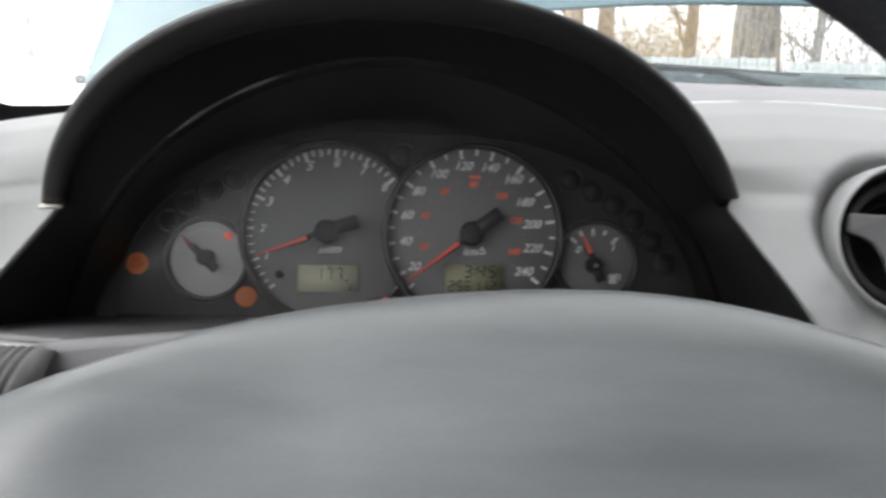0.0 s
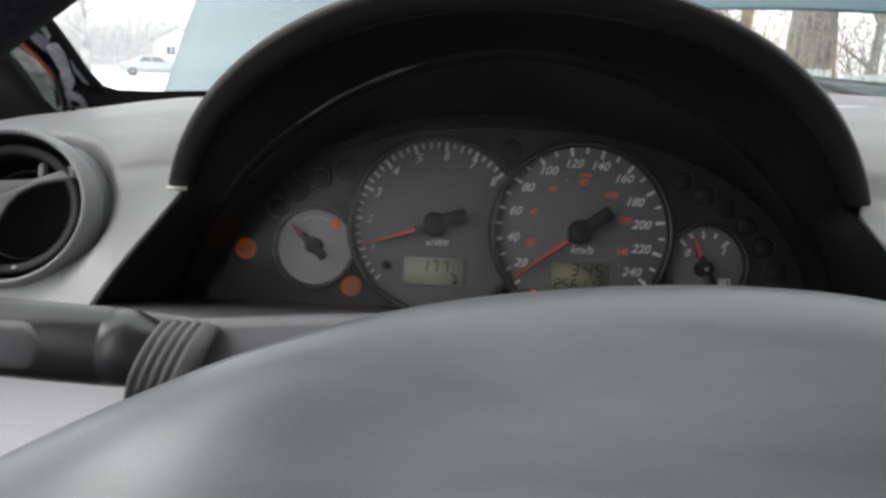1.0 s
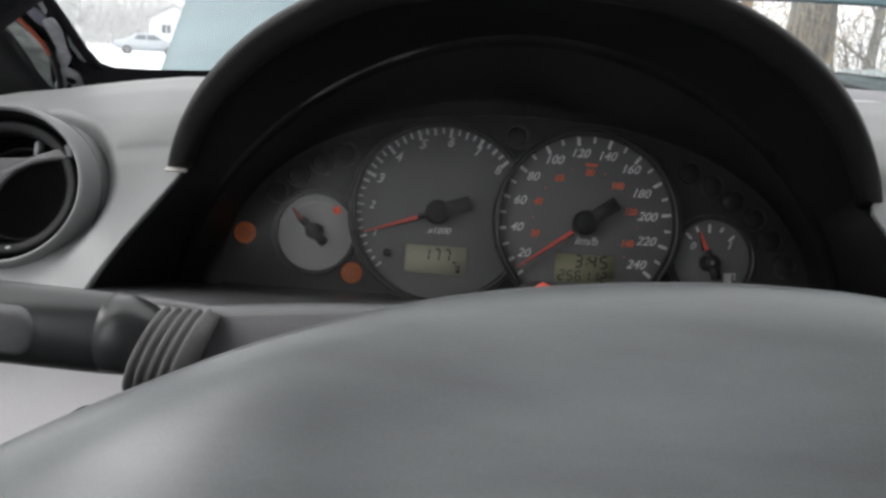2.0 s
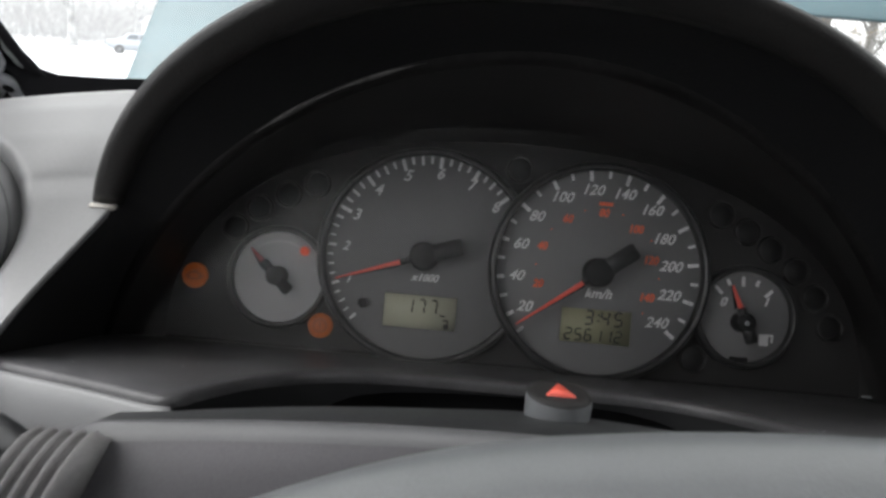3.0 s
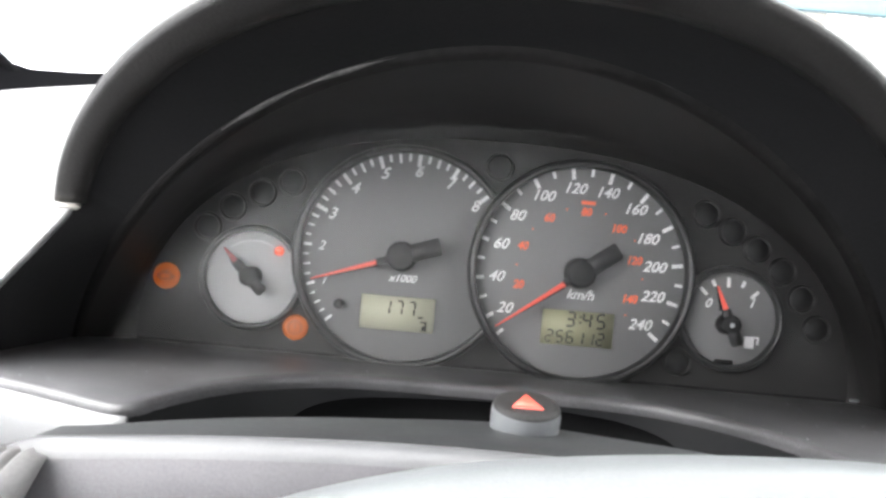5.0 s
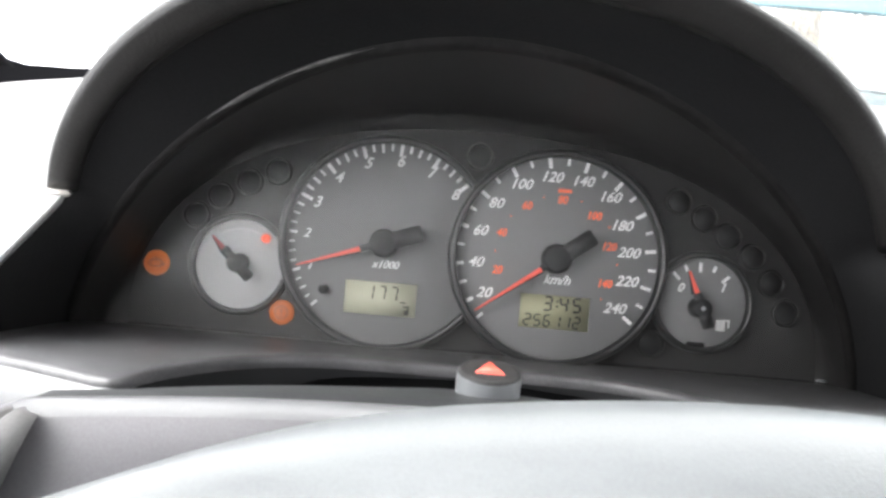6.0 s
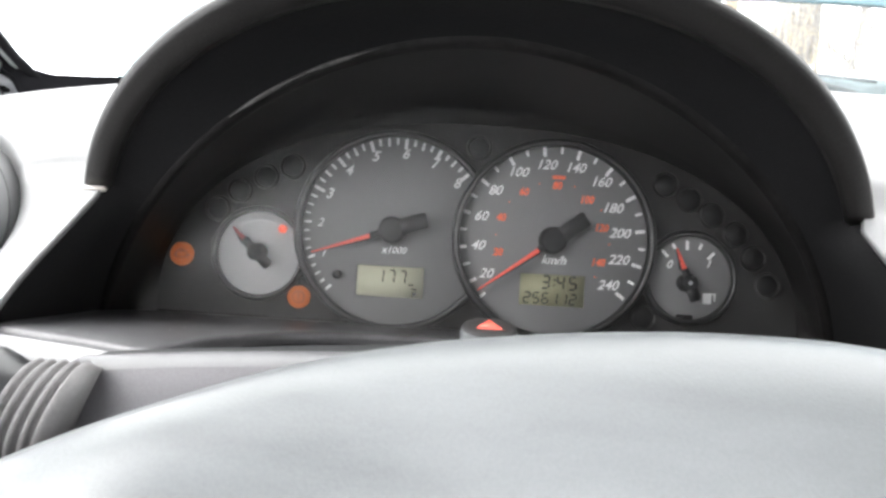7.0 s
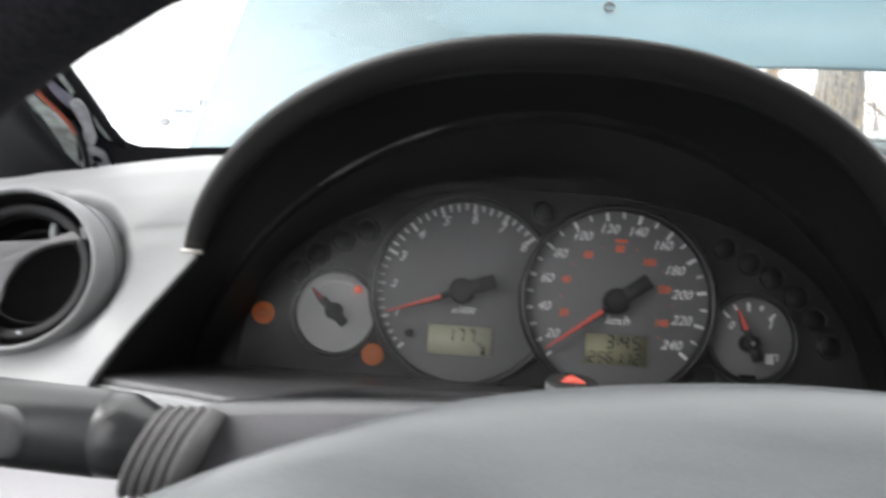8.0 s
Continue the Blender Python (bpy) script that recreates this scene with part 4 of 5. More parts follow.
BULGE = [(0.035, -0.075), (0.026, -0.040), (0.016, -0.016), (0.008, -0.005), (0.0, -0.0004), (-0.006, 0.0), (-0.014, -0.002), (-0.024, -0.0075), (-0.035, -0.017), (-0.046, -0.031), (-0.056, -0.048), (-0.064, -0.068), (-0.069, -0.09), (-0.068, -0.13)]
rows = []
for dy, dz in BULGE:
    row = []
    for i in range(73):
        x = -0.185 + 0.375 * i / 72
        flat = 1 - 0.55 * min(abs(x - 0.03) / 0.2, 1) ** 2
        row.append(Vector((x, spread(HUB_Y, x) + dy * flat, spread(HUB_TOP, x) + dz)))
    rows.append(row)
hubpad = part("airbag_pad", sheet(rows), PAD, wheel, "smooth grey padded hub")
thicken(hubpad, 0.003, -1)
for side in (-1, 1):
    bm = tube([(side * 0.10, -0.268, 0.868), (side * 0.15, -0.282, 0.880), (side * 0.192, -0.293, 0.900)], [0.026, 0.021, 0.018], 12)
    part("spoke", bm, PAD, wheel, "grey spoke")
part("hub_back", turned([(0.0, 0.10), (0.035, 0.10), (0.045, 0.07), (0.045, 0.045), (0, 0.045)], 32), DARK_GREY, wheel, "dark hub boss", wheel_m)

# ---- windscreen, pillars and cabin shell ----
def screen_point(f, s):
    """A point of the windscreen: f from the left foot (0) to the right foot (1), s metres up along it."""
    x = -0.330 + 1.33 * f
    foot = Vector((x, screen_y(x) + 0.07, top_z(x) - 0.004))
    lean = Vector((-0.12 * (2 * f - 1), -0.84, 0.54))
    return foot + lean * s


rows = [[screen_point(i / 48, s) for i in range(49)] for s in (-0.02, 0.1, 0.2, 0.3, 0.4, 0.5, 0.6)]
screen = part("windscreen", sheet(rows), GLASS, None, "clear windscreen glass, slightly hazy")
tagged(screen, category="windscreen", kind="structure")
screen.visible_shadow = False


FRIT_TOP = [(-0.3135, 1.070), (-0.307, 1.0555), (-0.302, 1.0455), (-0.297, 1.0340), (-0.291, 1.0215), (-0.285, 1.0165), (-0.275, 1.0123), (-0.256, 1.0118), (-0.224, 1.0127), (-0.15, 1.015), (0.0, 1.016), (0.2, 1.017), (1.0, 0.998)]
xs = [-0.3135 + 0.1135 * i / 60 for i in range(61)] + [-0.20 + 1.2 * i / 40 for i in range(1, 41)]
rows = []
for k in range(5):
    row = []
    for x in xs:
        x2 = max(x, -0.268 - 0.0455 * (k / 4) ** 1.2)
        row.append(Vector((x2, screen_y(x2) - 0.004, 0.975 + (lerp(FRIT_TOP, x) - 0.975) * k / 4)))
    rows.append(row)
frit = part("screen_border", sheet(rows), FRIT, None, "black printed windscreen border", smooth=False)
tagged(frit, category="glass border", kind="structure")
thicken(frit, 0.0015, 1)

# left pillar, its trim removed: bare metal, bracket, foam strip and an orange wire
pillar = tagged(root("a_pillar", Matrix.Translation((-0.31, 0.10, 0.98))), "bare metal windscreen pillar with its trim removed", "pillar", kind="structure")


PILLAR = Matrix(((1, 0, 0, -0.2905), (0, -0.841, -0.541, 0.100), (0, 0.541, -0.841, 1.020), (0, 0, 0, 1)))


def on_pillar(u, v, proud=0.0):
    """A point of the pillar's inner face in millimetres: u inwards to the glass, v up along it."""
    return PILLAR @ Vector((u / 1000, v / 1000, proud / 1000))


GLASS_EDGE = [(-200, 12), (-60, 9), (-10, 8.5), (8, 7.4), (40, 9.5), (64, 10.6), (87, 12.4), (600, 40)]
rows = []
for v in (-200, -140, -90, -60, -30, -10, 8, 20, 40, 52, 64, 87, 120, 200, 350, 600):
    w = lerp(GLASS_EDGE, v)
    wide = 1.0 if v < 60 else max(0.12, 1 - (v - 60) / 60)
    # the outermost columns fill in for the dark door beside the pillar
    rows.append([on_pillar(w - (d if d < 60 else 60 + (d - 60) * wide), v, h) for d, h in ((0, -3), (1.5, -1), (5, -2.5), (9, -6), (20, -6), (30, -4), (44, -1), (52, 1), (66, -2), (90, -4), (130, -4), (220, -10))])
thicken(part("pillar_body", sheet(rows), PRIMER, pillar, "dark bare pillar metal, widened over the door beside it"), 0.003, -1)


def plate(name, outline, mat, label, proud, thick=1.5):
    """A bent piece of sheet on the pillar: its outline in millimetres, dished a little."""
    bm = bmesh.new()
    n = len(outline)
    ring = []
    for i in range(n):
        (u0, v0), (u1, v1), (u2, v2), (u3, v3) = (outline[(i + k) % n] for k in (-1, 0, 1, 2))
        for f in (0.0, 0.33, 0.67):
            def mid(p0, p1, p2, p3):
                return 0.5 * (2 * p1 + (p2 - p0) * f + (2 * p0 - 5 * p1 + 4 * p2 - p3) * f * f + (3 * p1 - p0 - 3 * p2 + p3) * f ** 3)
            ring.append((mid(u0, u1, u2, u3), mid(v0, v1, v2, v3)))
    verts = [bm.verts.new(on_pillar(u, v, proud + 1.2 * noise.noise(Vector((u * 0.12, v * 0.12, proud))))) for u, v in ring]
    bm.faces.new(verts)
    return thicken(part(name, bm, mat, pillar, label, smooth=False), thick / 1000, 0, 0.0006)


plate("inner_flange", [(-36, 70), (-26, 72), (-21, 45), (-18.5, 28), (-15, 16), (-16.5, 3), (-31, -28), (-40, -54), (-43, -50), (-34, -4), (-31, 22), (-31, 45)], STEEL, "grey-green metal flange", 2)
plate("bracket", [(-2.2, 41), (6.4, 44), (4.9, 30), (-1, 10), (-4.1, -1), (-14.9, -14.4), (-14.2, -2), (-8, 12), (-5.2, 27)], BRACKET, "grey bent bracket", 3)
plate("bracket_arm", [(-9.5, 78), (-4.5, 78), (-3.4, 66), (-0.8, 54.5), (1.7, 44), (-4.9, 34), (-8.6, 46), (-7.5, 66)], BRACKET_BLUE, "blue-grey bracket arm", 2)
plate("outer_strip", [(2.3, 95), (7.2, 95), (6.8, 77), (4.9, 52), (0.6, 46), (2.0, 62)], STEEL, "grey-green strip beside the glass", 0)
plate("edge_strip", [(5.8, 27), (4.4, 16), (1.4, -17), (-1.6, -18.5), (-0.2, 7), (2.2, 18)], STEEL, "thin edge of metal", 0)
plate("clip", [(-14.7, -9.8), (-6.9, -17.5), (-9.5, -30.6), (-12.1, -39.6), (-21.2, -46.1), (-20.5, -33.1), (-27.7, -42.2), (-34.2, -43.5), (-33.5, -37.0), (-23.8, -25.4)], BRACKET, "forked pale clip", 3)
plate("clip_gap", [(-18, -24), (-13.5, -26), (-14.5, -31), (-19, -30)], PRIMER, "dark slot in the clip", 4.2)
part("wire", tube([on_pillar(u, v, 6) for u, v in ((-14.5, 85), (-13.4, 61), (-13.8, 49), (-11.9, 36), (-11.9, 17.6), (-14, 8))], 0.0014, 8), WIRE, pillar, "orange wire")
part("wire_sleeve", tube([on_pillar(u, v, 4) for u, v in ((-11.9, 19), (-14, 6), (-18, -8), (-24, -26), (-33, -46))], 0.0021, 8), RUBBER, pillar, "black wire sleeve")

# cabin out of view, added so its walls and openings shape the light
cabin = tagged(root("car_cabin", Matrix.Translation((0.35, -0.9, 0.2))), "unseen cabin shell of a parked car, added to shape the light", "car cabin", kind="structure")
roof_rows = [[Vector((0.35 + 0.52 * u * w, y, z - 0.03 * u * u)) for u in (-1, -0.8, -0.4, 0, 0.4, 0.8, 1)] for y, z, w in ((-0.26, 1.33, 1.0), (-0.5, 1.36, 1.05), (-0.9, 1.37, 1.05), (-1.5, 1.33, 1.0), (-1.8, 1.28, 0.95))]
thicken(part("roof", sheet(roof_rows), CLOTH, cabin, "pale headliner"), 0.03, 1)
roof_rows = [[p + Vector((0, 0, 0.036)) for p in row] for row in roof_rows]
thicken(part("roof_skin", sheet(roof_rows), TEAL, cabin, "teal outer roof"), 0.004, 1)
for side, x in ((-1, -0.43), (1, 1.13)):
    part("door_skin", block((0.012, 1.9, 0.50), (x + side * 0.040, -0.95, 0.56), 0.004), TEAL, cabin, "teal outer door skin")
    part("door", block((0.06, 1.9, 0.46), (x, -0.95, 0.58), 0.01), DOOR_TRIM, cabin, "grey door trim")
    part("door_front", block((0.05, 0.5, 0.46), (x + side * 0.02, 0.25, 0.70), 0.01), DOOR_TRIM, cabin)
    part("b_pillar", tube([(x, -0.95, 0.9), (0.35 + (x - 0.35) * 0.72, -0.95, 1.34)], [0.05, 0.035], 8), DOOR_TRIM, cabin)
# unseen quarters; the right one is made tall to block light
for side, x in ((-1, -0.40), (1, 1.10)):
    tall = 0.50 if side > 0 else 0.14
    part("rear_quarter", block((0.08, 1.0, tall), (x, -1.40, 0.80 + tall / 2), 0.02), DOOR_TRIM, cabin, "unseen grey rear quarter trim, added to block light")
    part("c_pillar", tube([(x, -1.78, 0.92), (0.35 + (x - 0.35) * 0.72, -1.62, 1.32)], [0.11, 0.07], 10), DOOR_TRIM, cabin, "grey rear pillar trim")
part("tailgate", block((1.4, 0.06, 0.30), (0.35, -1.90, 0.82), 0.02), DOOR_TRIM, cabin, "grey tailgate trim")
part("rear_header", block((1.0, 0.08, 0.06), (0.35, -1.80, 1.27), 0.02), DOOR_TRIM, cabin, "grey rear window header")
part("floor_pan", block((1.6, 2.6, 0.04), (0.35, -0.75, 0.24), 0.01), CARPET, cabin, "dark carpet")
part("bulkhead", block((1.55, 0.04, 0.72), (0.35, 0.36, 0.62), 0.01), CARPET, cabin, "dark bulkhead")
# front seats out of view, added to hold back light from behind
for x in (0.0, 0.72):
    part("seat_back", block((0.48, 0.14, 0.70), (0, 0, 0.35), 0.06, m=pose(x, -0.78, 0.30, 14)), DOOR_TRIM, cabin, "unseen grey seat back, added to block light")
    part("head_rest", block((0.26, 0.10, 0.18), (0, 0, 0), 0.04, m=pose(x, -0.98, 1.10, 14)), DOOR_TRIM, cabin, "unseen grey head rest, added to block light")
part("rear_bench", block((1.4, 0.25, 0.52), (0.35, -1.70, 0.50), 0.05), DOOR_TRIM, cabin, "grey rear bench")

# ---- the car's nose: raised bonnet, wings, scuttle and wipers ----
HINGE = Vector((0.35, 0.42, 0.958))
OPEN = 52


def bonnet_flat(f, s):
    """The shut bonnet about its hinge: f across from -1 to 1, s from the rear edge (0) to the front (1)."""
    half = 0.715 - 0.06 * s
    rear = 0.005 + 0.135 * (1 - abs(f) ** 2.2)
    y = rear + (1.02 + 0.02 * (1 - f * f) - rear) * s
    z = 0.045 * (1 - f * f) + 0.03 - 0.10 * s * s
    return Vector((half * f, y, z))


bonnet_m = Matrix.Translation(HINGE) @ Matrix.Rotation(radians(OPEN), 4, "X")
bonnet = tagged(root("bonnet", bonnet_m), "raised glossy teal car bonnet", "bonnet")
rows = [[bonnet_m @ bonnet_flat(-1 + 2 * i / 64, s) for i in range(65)] for s in (0, 0.006, 0.02, 0.06, 0.12, 0.2, 0.3, 0.42, 0.55, 0.7, 0.85, 1)]
thicken(part("skin", sheet(rows), TEAL, bonnet, "teal metallic paint with painted cloud reflections"), 0.004, -1, 0.001)
rows = [[bonnet_m @ (bonnet_flat(-0.96 + 1.92 * i / 64, s) - Vector((0, 0, d))) for i in range(65)] for s, d in ((0.004, 0.006), (0.02, 0.022), (0.08, 0.024), (0.10, 0.008))]
part("rear_stiffener", sheet(rows), TEAL_DULL, bonnet, "dull teal stiffener under the rear edge")
NOZZLE = bonnet_m @ bonnet_flat(-0.375, 0.105)
nm = Matrix.Translation(NOZZLE) @ Matrix.Rotation(radians(OPEN + 90), 4, "X")
part("washer_nozzle", turned([(0, -0.008), (0.003, -0.008), (0.005, -0.006), (0.006, 0.0), (0.006, 0.004)], 24), RUBBER, bonnet, "small dark washer nozzle", nm)
part("seal", tube([bonnet_m @ (bonnet_flat(-0.95 + 1.9 * i / 40, 0.0) - Vector((0, -0.006, 0.007))) for i in range(41)], 0.0025, 8), RUBBER, bonnet, "dark rubber edge seal")

nose = tagged(root("car_nose", Matrix.Translation((0.35, 1.0, 0.5))), "teal car wings and open engine bay", "car body", kind="structure")
for side in (-1, 1):
    rows = []
    for y in (0.30, 0.5, 0.8, 1.1, 1.35, 1.45):
        base = 0.925 - 0.10 * max(0, y - 0.4)
        rows.append([Vector((0.35 + side * w, y, base + dz)) for w, dz in ((0.70, -0.03), (0.715, 0.0), (0.75, 0.004), (0.80, -0.02), (0.83, -0.10), (0.84, -0.45))])
    thicken(part("front_wing", sheet(rows), TEAL, nose, "teal front wing"), 0.004, 0)
part("slam_panel", block((1.36, 0.07, 0.06), (0.35, 1.42, 0.77), 0.012), TEAL_DULL, nose, "dull teal front cross member")
part("engine_cover", block((0.7, 0.5, 0.12), (0.35, 1.0, 0.72), 0.03), DARK_GREY, nose, "dark engine cover")


def scuttle_z(x, dy):
    """Height of the scuttle, dy behind the windscreen's foot: it swells towards the bonnet in the car's middle."""
    swell = lerp([(0.05, 0.0), (0.25, 1.0), (0.75, 1.0), (0.95, 0.0)], x)
    return top_z(x) + lerp([(0.06, -0.012), (0.075, -0.008), (0.12, -0.004), (0.16, -0.008), (0.19, -0.03), (0.20, -0.12)], dy) + swell * lerp([(0.075, 0.0), (0.12, 0.008), (0.15, 0.027), (0.17, 0.036), (0.19, 0.053), (0.20, 0.053)], dy)


rows = [[Vector((-0.30 + 1.3 * i / 60, screen_y(-0.30 + 1.3 * i / 60) + dy, scuttle_z(-0.30 + 1.3 * i / 60, dy))) for i in range(61)]
        for dy in (0.06, 0.075, 0.10, 0.12, 0.135, 0.15, 0.16, 0.17, 0.18, 0.19, 0.20)]
part("scuttle", sheet(rows), SCUTTLE, nose, "snow-dusted teal scuttle panel")
for k, (x0, x1, lift) in enumerate(((0.02, 0.46, 0.020), (0.50, 0.98, 0.018))):
    m0 = Vector((x1, screen_y(x1) + 0.13, top_z(x1) + 0.002))
    pts = [Vector((x1 + (x0 - x1) * f, screen_y(x1 + (x0 - x1) * f) + 0.115 - 0.02 * f, top_z(x1 + (x0 - x1) * f) + lift - 0.004 + 0.006 * math.sin(math.pi * f))) for f in (0, 0.2, 0.4, 0.6, 0.8, 1)]
    wiper = tagged(root("wiper", Matrix.Translation(m0)), "dark windscreen wiper lying along the scuttle", "wiper", group="windscreen wipers")
    part("arm", tube([m0] + pts[1:5], [0.004, 0.003, 0.0026, 0.0022, 0.002], 8), WIPER, wiper, "dark wiper arm")
    part("blade", tube([p + Vector((0, -0.006, 0.004)) for p in pts], 0.0020, 6), WIPER, wiper, "black wiper blade")
    part("pivot_cap", turned([(0, -0.006), (0.006, -0.006), (0.009, 0.0), (0.009, 0.006)], 16), WIPER, wiper, "dark pivot cap", Matrix.Translation(pts[2] + Vector((0, 0.004, -0.004))))

for x, dy, s in ((0.215, 0.105, 0.0045), (0.243, 0.150, 0.0035), (0.300, 0.112, 0.005), (0.352, 0.140, 0.0035), (0.385, 0.100, 0.004), (0.180, 0.130, 0.003)):
    bm = bmesh.new()
    bmesh.ops.create_icosphere(bm, subdivisions=2, radius=s)
    for v in bm.verts:
        v.co = Vector((v.co.x * 1.4, v.co.y, v.co.z * 0.8)) * (1 + 0.35 * noise.noise(v.co * 400 + Vector((x * 90, 0, 0))))
    clump = part("snow_clump", bm, SNOW, None, "small clump of frozen snow on the scuttle", Matrix.Translation((x, screen_y(x) + dy, scuttle_z(x, dy) + s * 0.5)))
    tagged(clump, category="snow clump", group="snow clumps on the scuttle")

# ---- outdoors: snow, fence, trees, house and parked car ----
ring = [0, 4, 8, 15, 30, 50, 80, 130, 220, 400, 900, 2500]
rows = []
for r in ring:
    rows.append([Vector((r * math.cos(a), r * math.sin(a), (0.0 if r < 5 else 0.06 * noise.noise(Vector((r * math.cos(a) * 0.3, r * math.sin(a) * 0.3, 0)))) + (0.004 * max(0, r - 40) if r > 40 else 0)))
                 for a in (2 * math.pi * k / 72 for k in range(72))])
ground = part("ground", sheet(rows, True), SNOW, None, "snow-covered ground")
tagged(ground, category="snow", kind="structure")


def polar(bearing, dist, z=0.0):
    a = radians(bearing)
    return Vector((-0.02 + dist * math.sin(a), -0.4 + dist * math.cos(a), z))


def tree(name, bearing, dist, girth, height, mat, seed, lean=0.0, first=0.45, limbs=9, twigs=26, label="", fork=None):
    """A bare tree: tapered trunk, forked limbs and many thin twigs."""
    r = random.Random(seed)
    base = polar(bearing, dist)
    thing = tagged(root(name, Matrix.Translation(base)), label, "tree", group="bare trees")
    trunk_pts, radii = [], []
    for i in range(11):
        f = i / 10
        trunk_pts.append(base + Vector((lean * f * height + 0.05 * math.sin(f * 5 + seed), 0.03 * math.cos(f * 4 + seed), height * f)))
        radii.append(girth * (1.35 - 0.35 * min(f * 8, 1)) * (1 - 0.75 * f))
    bm = tube(trunk_pts, radii, 20)
    for v in bm.verts:
        v.co += Vector((1, 1, 0)) * girth * 0.10 * noise.noise(v.co * 4)
    part("trunk", bm, mat, thing, "rough bark trunk")
    bm, bt = bmesh.new(), bmesh.new()
    for k in range(limbs):
        f = first + (0.95 - first) * k / limbs
        p = trunk_pts[int(f * 10)].lerp(trunk_pts[min(int(f * 10) + 1, 10)], f * 10 % 1)
        a = r.uniform(0, 6.28)
        length = height * r.uniform(0.18, 0.34)
        path = [p]
        d = Vector((math.cos(a), math.sin(a), r.uniform(0.3, 0.9))).normalized()
        for _ in range(5):
            path.append(path[-1] + d * length / 5)
            d = (d + Vector((r.uniform(-0.25, 0.25), r.uniform(-0.25, 0.25), r.uniform(-0.1, 0.3)))).normalized()
        tube(path, [girth * 0.30 * (1 - 0.17 * i) for i in range(6)], 6, bm)
        for _ in range(twigs):
            q = path[r.randint(1, 5)]
            dd = Vector((r.uniform(-1, 1), r.uniform(-1, 1), r.uniform(-0.6, 0.9))).normalized()
            length2 = r.uniform(0.3, 1.1)
            mid = q + dd * length2 * 0.5 + Vector((0, 0, r.uniform(-0.08, 0.08)))
            tube([q, mid, q + dd * length2], [0.012, 0.008, 0.003], 4, bt, False)
    part("limbs", bm, mat, thing, "forked limbs")
    tagged(part("twigs", bt, mat, thing, "thin bare twigs", smooth=False), kind="stuff")
    return thing


tree("tree", 22.25, 13.5, 0.41, 9.0, BARK, 3, label="thick grey-brown bare tree trunk", first=0.35, limbs=10)
tree("tree", 18.0, 17.0, 0.15, 8.0, BARK_TAN, 5, label="slender tan bare tree", first=0.18, limbs=12)
tree("tree", 10.2, 16.0, 0.22, 8.5, BARK_TAN, 8, -0.04, label="tan bare tree leaning aside", first=0.22, limbs=11)
tree("tree", 12.0, 16.4, 0.20, 8.5, BARK_TAN, 9, 0.04, label="tan bare tree beside a leaning one", first=0.2, limbs=11)
tree("tree", 25.9, 19.0, 0.13, 7.0, BARK_PALE, 12, label="slim grey bare tree", first=0.2, limbs=12)
tree("tree", 30.5, 16.0, 0.2, 8.0, BARK, 14, label="grey bare tree behind the fence", first=0.25, limbs=11)
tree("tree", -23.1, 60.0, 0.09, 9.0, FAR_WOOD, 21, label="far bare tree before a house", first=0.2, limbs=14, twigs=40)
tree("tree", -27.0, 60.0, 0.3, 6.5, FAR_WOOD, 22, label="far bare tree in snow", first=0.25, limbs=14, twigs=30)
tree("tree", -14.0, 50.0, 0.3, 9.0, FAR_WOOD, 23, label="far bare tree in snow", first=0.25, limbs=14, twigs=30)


def thicket(bearing0, bearing1, dist0, dist1, count, z1, seed, mat, label, thick=0.007):
    """Undergrowth of dry stems, all one tangle."""
    r = random.Random(seed)
    bm = bmesh.new()
    for _ in range(count):
        p = polar(r.uniform(bearing0, bearing1), r.uniform(dist0, dist1))
        h = z1 * r.uniform(0.4, 1.0)
        d = Vector((r.uniform(-0.6, 0.6), r.uniform(-0.6, 0.6), 1))
        bend = Vector((r.uniform(-0.3, 0.3), r.uniform(-0.3, 0.3), 0))
        pts = [p, p + d * h * 0.5, p + d * h + bend]
        tube(pts, [thick, thick * 0.8, thick * 0.3], 4, bm, False)
        for _ in range(3):
            q = pts[1].lerp(pts[2], r.random())
            tube([q, q + Vector((r.uniform(-0.5, 0.5), r.uniform(-0.5, 0.5), r.uniform(0, 0.5)))], [thick * 0.6, thick * 0.2], 4, bm, False)
    return tagged(part("undergrowth", bm, mat, None, label, smooth=False), category="undergrowth", kind="stuff")


thicket(12.0, 17.3, 15, 20, 420, 3.0, 31, TWIG, "dry tan undergrowth in snow")
thicket(8.0, 13.0, 18, 24, 160, 1.9, 32, TWIG, "dry tan undergrowth in snow")
thicket(19.5, 24.0, 12.4, 12.9, 75, 2.6, 33, TWIG, "thin dry stems before a tree trunk", 0.005)
thicket(23.5, 34.0, 12.6, 17.0, 150, 2.6, 34, BARK, "bare grey bushes", 0.009)
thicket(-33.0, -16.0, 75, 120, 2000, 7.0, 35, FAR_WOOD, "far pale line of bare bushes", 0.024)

fence = tagged(root("fence", Matrix.Translation(polar(22, 11.8))), "weathered blue-grey picket fence in snow", "fence")
picket = block((0.083, 0.016, 1.10), (0, 0, 0.63), 0.004)
for v in picket.verts:
    if v.co.z > 1.0:
        v.co.z -= abs(v.co.x) * 0.25
pm = bpy.data.meshes.new("picket")
picket.to_mesh(pm)
picket.free()
pm.materials.append(FENCE)
r = random.Random(40)
start, stop = polar(12, 12.0), polar(36, 12.0)
run = stop - start
count = int(run.length / 0.078)
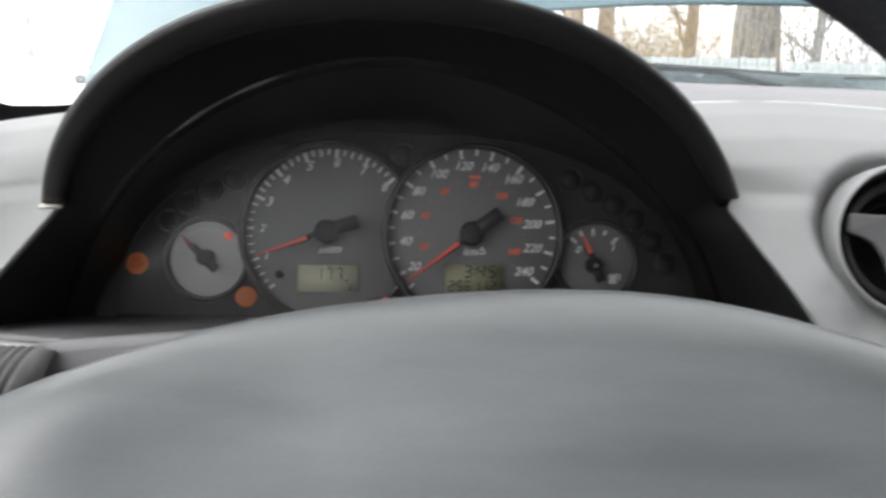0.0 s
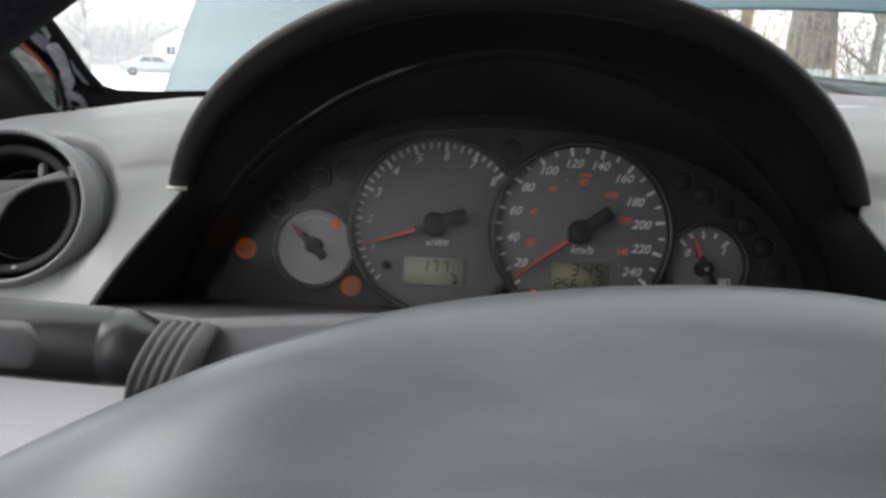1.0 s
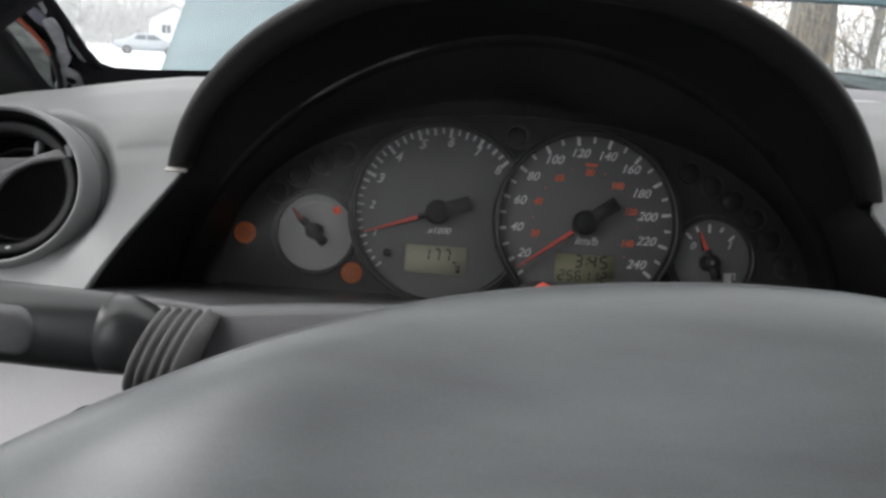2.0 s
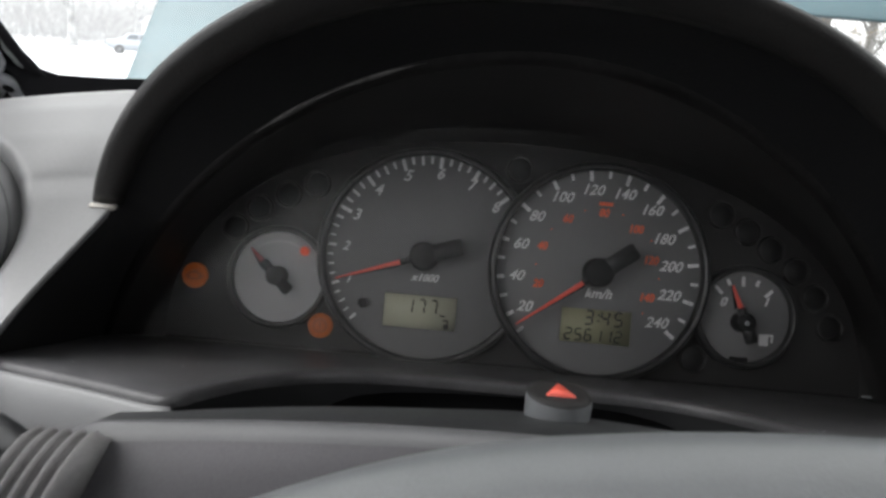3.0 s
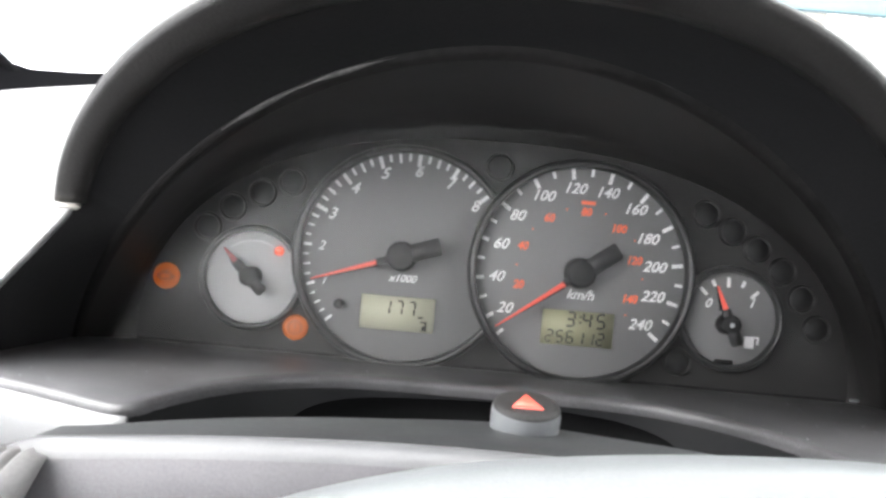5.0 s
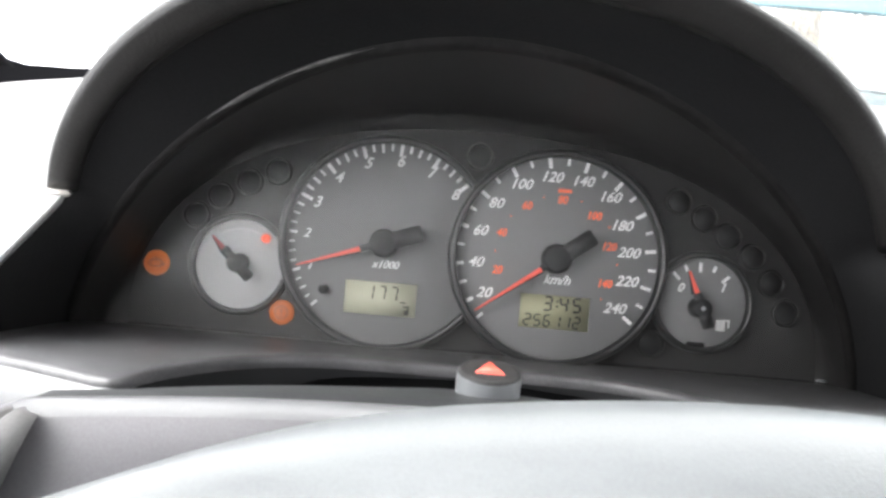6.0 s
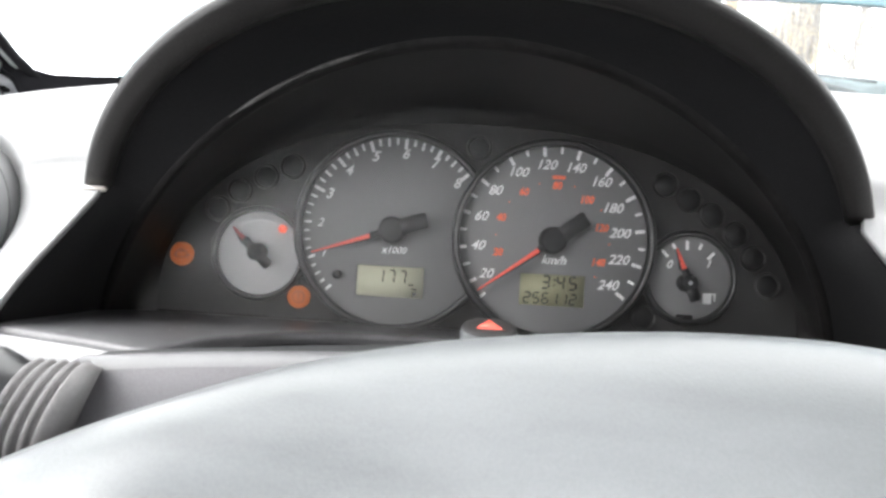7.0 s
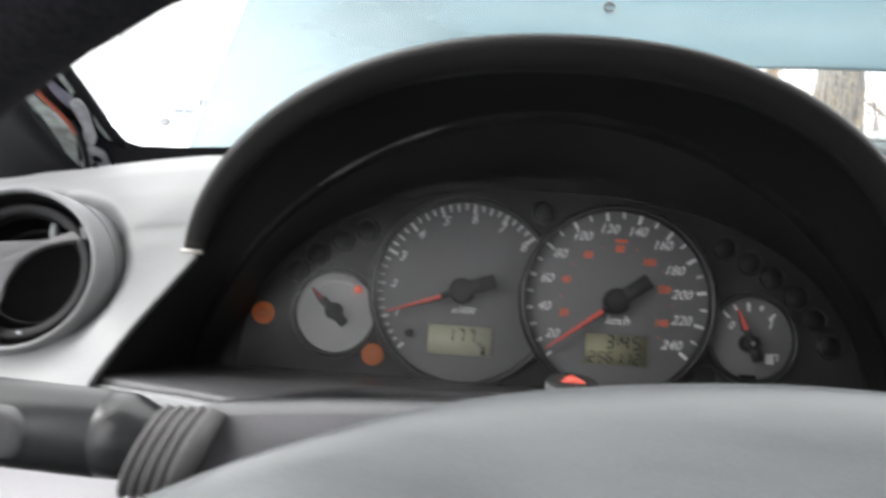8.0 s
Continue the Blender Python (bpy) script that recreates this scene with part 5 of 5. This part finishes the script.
for i in range(count):
    p = start + run * (i / count)
    b = math.degrees(math.atan2(p.x + 0.02, p.y + 0.4))
    if 23.75 < b < 24.45:
        continue
    low = -0.06 if b > 24.4 else 0.0
    link("picket", pm, FENCE, fence, Matrix.Translation((p.x, p.y + 0.02 * (i % 2), low + r.uniform(-0.012, 0.012) + 0.09)) @ Matrix.Rotation(radians(r.uniform(-0.7, 0.7)), 4, "Y") @ Matrix.Rotation(math.atan2(run.y, run.x), 4, "Z"), smooth=False)
for z in (0.45, 0.95):
    part("rail", tube([start + Vector((0, 0.03, z)), start + run * 0.49 + Vector((0, 0.03, z))], 0.03, 6), FENCE, fence)
    part("rail", tube([start + run * 0.53 + Vector((0, 0.03, z)), stop + Vector((0, 0.03, z))], 0.03, 6), FENCE, fence)

# white house, far off
hp = polar(-21.15, 62.0)
hm = Matrix.Translation(hp + Vector((0, 0, -0.55))) @ Matrix.Rotation(radians(20), 4, "Z")
house = tagged(root("house", hm), "small white sided house with a snowy gable roof", "house")
W, D, EAVE, RIDGE = 3.5, 7.0, 3.0, 3.9
bm = bmesh.new()
front = [(-W / 2, 0, 0), (W / 2, 0, 0), (W / 2, 0, EAVE), (0, 0, RIDGE), (-W / 2, 0, EAVE)]
a, b = [bm.verts.new(p) for p in front], [bm.verts.new((p[0], D, p[2])) for p in front]
bm.faces.new(a)
bm.faces.new(b[::-1])
for i in range(5):
    bm.faces.new((a[i], b[i], b[(i + 1) % 5], a[(i + 1) % 5]))
part("wall", bm, SIDING, house, "white siding", hm, smooth=False)
for side in (-1, 1):
    bm = sheet([[(0, -0.35, RIDGE + 0.05), (0, D + 0.35, RIDGE + 0.05)], [(side * (W / 2 + 0.4), -0.35, EAVE - 0.18), (side * (W / 2 + 0.4), D + 0.35, EAVE - 0.18)]])
    thicken(part("roof", bm, ROOF, house, "snow-dusted shingle slope", hm, smooth=False), 0.15, 0)
win = part("window", block((0.62, 0.10, 0.56), (-0.58, -0.03, 2.25), 0.01), PANE, house, "dark paned window", hm)
bm = bmesh.new()
for x in (-0.90, -0.58, -0.26):
    block((0.05, 0.06, 0.62), (x, -0.08, 2.25), 0, bm)
for z in (1.95, 2.55):
    block((0.70, 0.06, 0.05), (-0.58, -0.08, z), 0, bm)
part("window_frame", bm, SIDING, win, "white frame", hm, smooth=False)

# parked car, far off
cm = Matrix.Translation(polar(-22.9, 50.0, 0.0)) @ Matrix.Rotation(radians(24), 4, "Z") @ Matrix.Scale(0.88, 4)
far_car = tagged(root("parked_car", cm), "blue-grey saloon car parked in snow", "car")
SIDE = [(-2.05, 0.45), (-2.1, 0.75), (-1.95, 0.92), (-1.35, 1.0), (-0.75, 1.40), (0.45, 1.43), (1.15, 1.02), (1.9, 0.92), (2.1, 0.7), (2.05, 0.4), (1.6, 0.28), (-1.6, 0.28)]
rows = [[(x, y, z if z < 0.99 else z - 0.12 * (abs(y) > 0.8)) for x, z in SIDE] for y in (-0.85, -0.72, 0.72, 0.85)]
bm = sheet(rows, True)
bm.verts.ensure_lookup_table()
bm.faces.new(bm.verts[:12])
bm.faces.new(bm.verts[36:])
part("body", bm, FAR_PAINT, far_car, "blue-grey paint", cm)
for y in (-0.87, 0.87):
    bm = bmesh.new()
    for pts in ([(-0.85, 1.02), (-0.62, 1.30), (-0.12, 1.31), (-0.12, 1.02)], [(-0.04, 1.02), (-0.04, 1.31), (0.40, 1.31), (0.85, 1.02)]):
        bm.faces.new([bm.verts.new((x, y * 0.99, z)) for x, z in pts])
    thicken(part("side_window", bm, PANE, far_car, "dark side window", cm, smooth=False), 0.01, 0)
for x in (-1.3, 1.35):
    for y in (-0.82, 0.82):
        mw = cm @ Matrix.Translation((x, y, 0.31))
        wh = part("wheel", turned([(0.16, -0.1), (0.28, -0.1), (0.31, -0.06), (0.31, 0.06), (0.28, 0.1), (0.16, 0.1)], 24), TYRE, far_car, "black tyre", mw)
        part("wheel_disc", turned([(0.0, -0.09), (0.15, -0.08), (0.17, 0.0), (0.15, 0.08), (0, 0.09)], 16), FOAM, wh, "", mw)
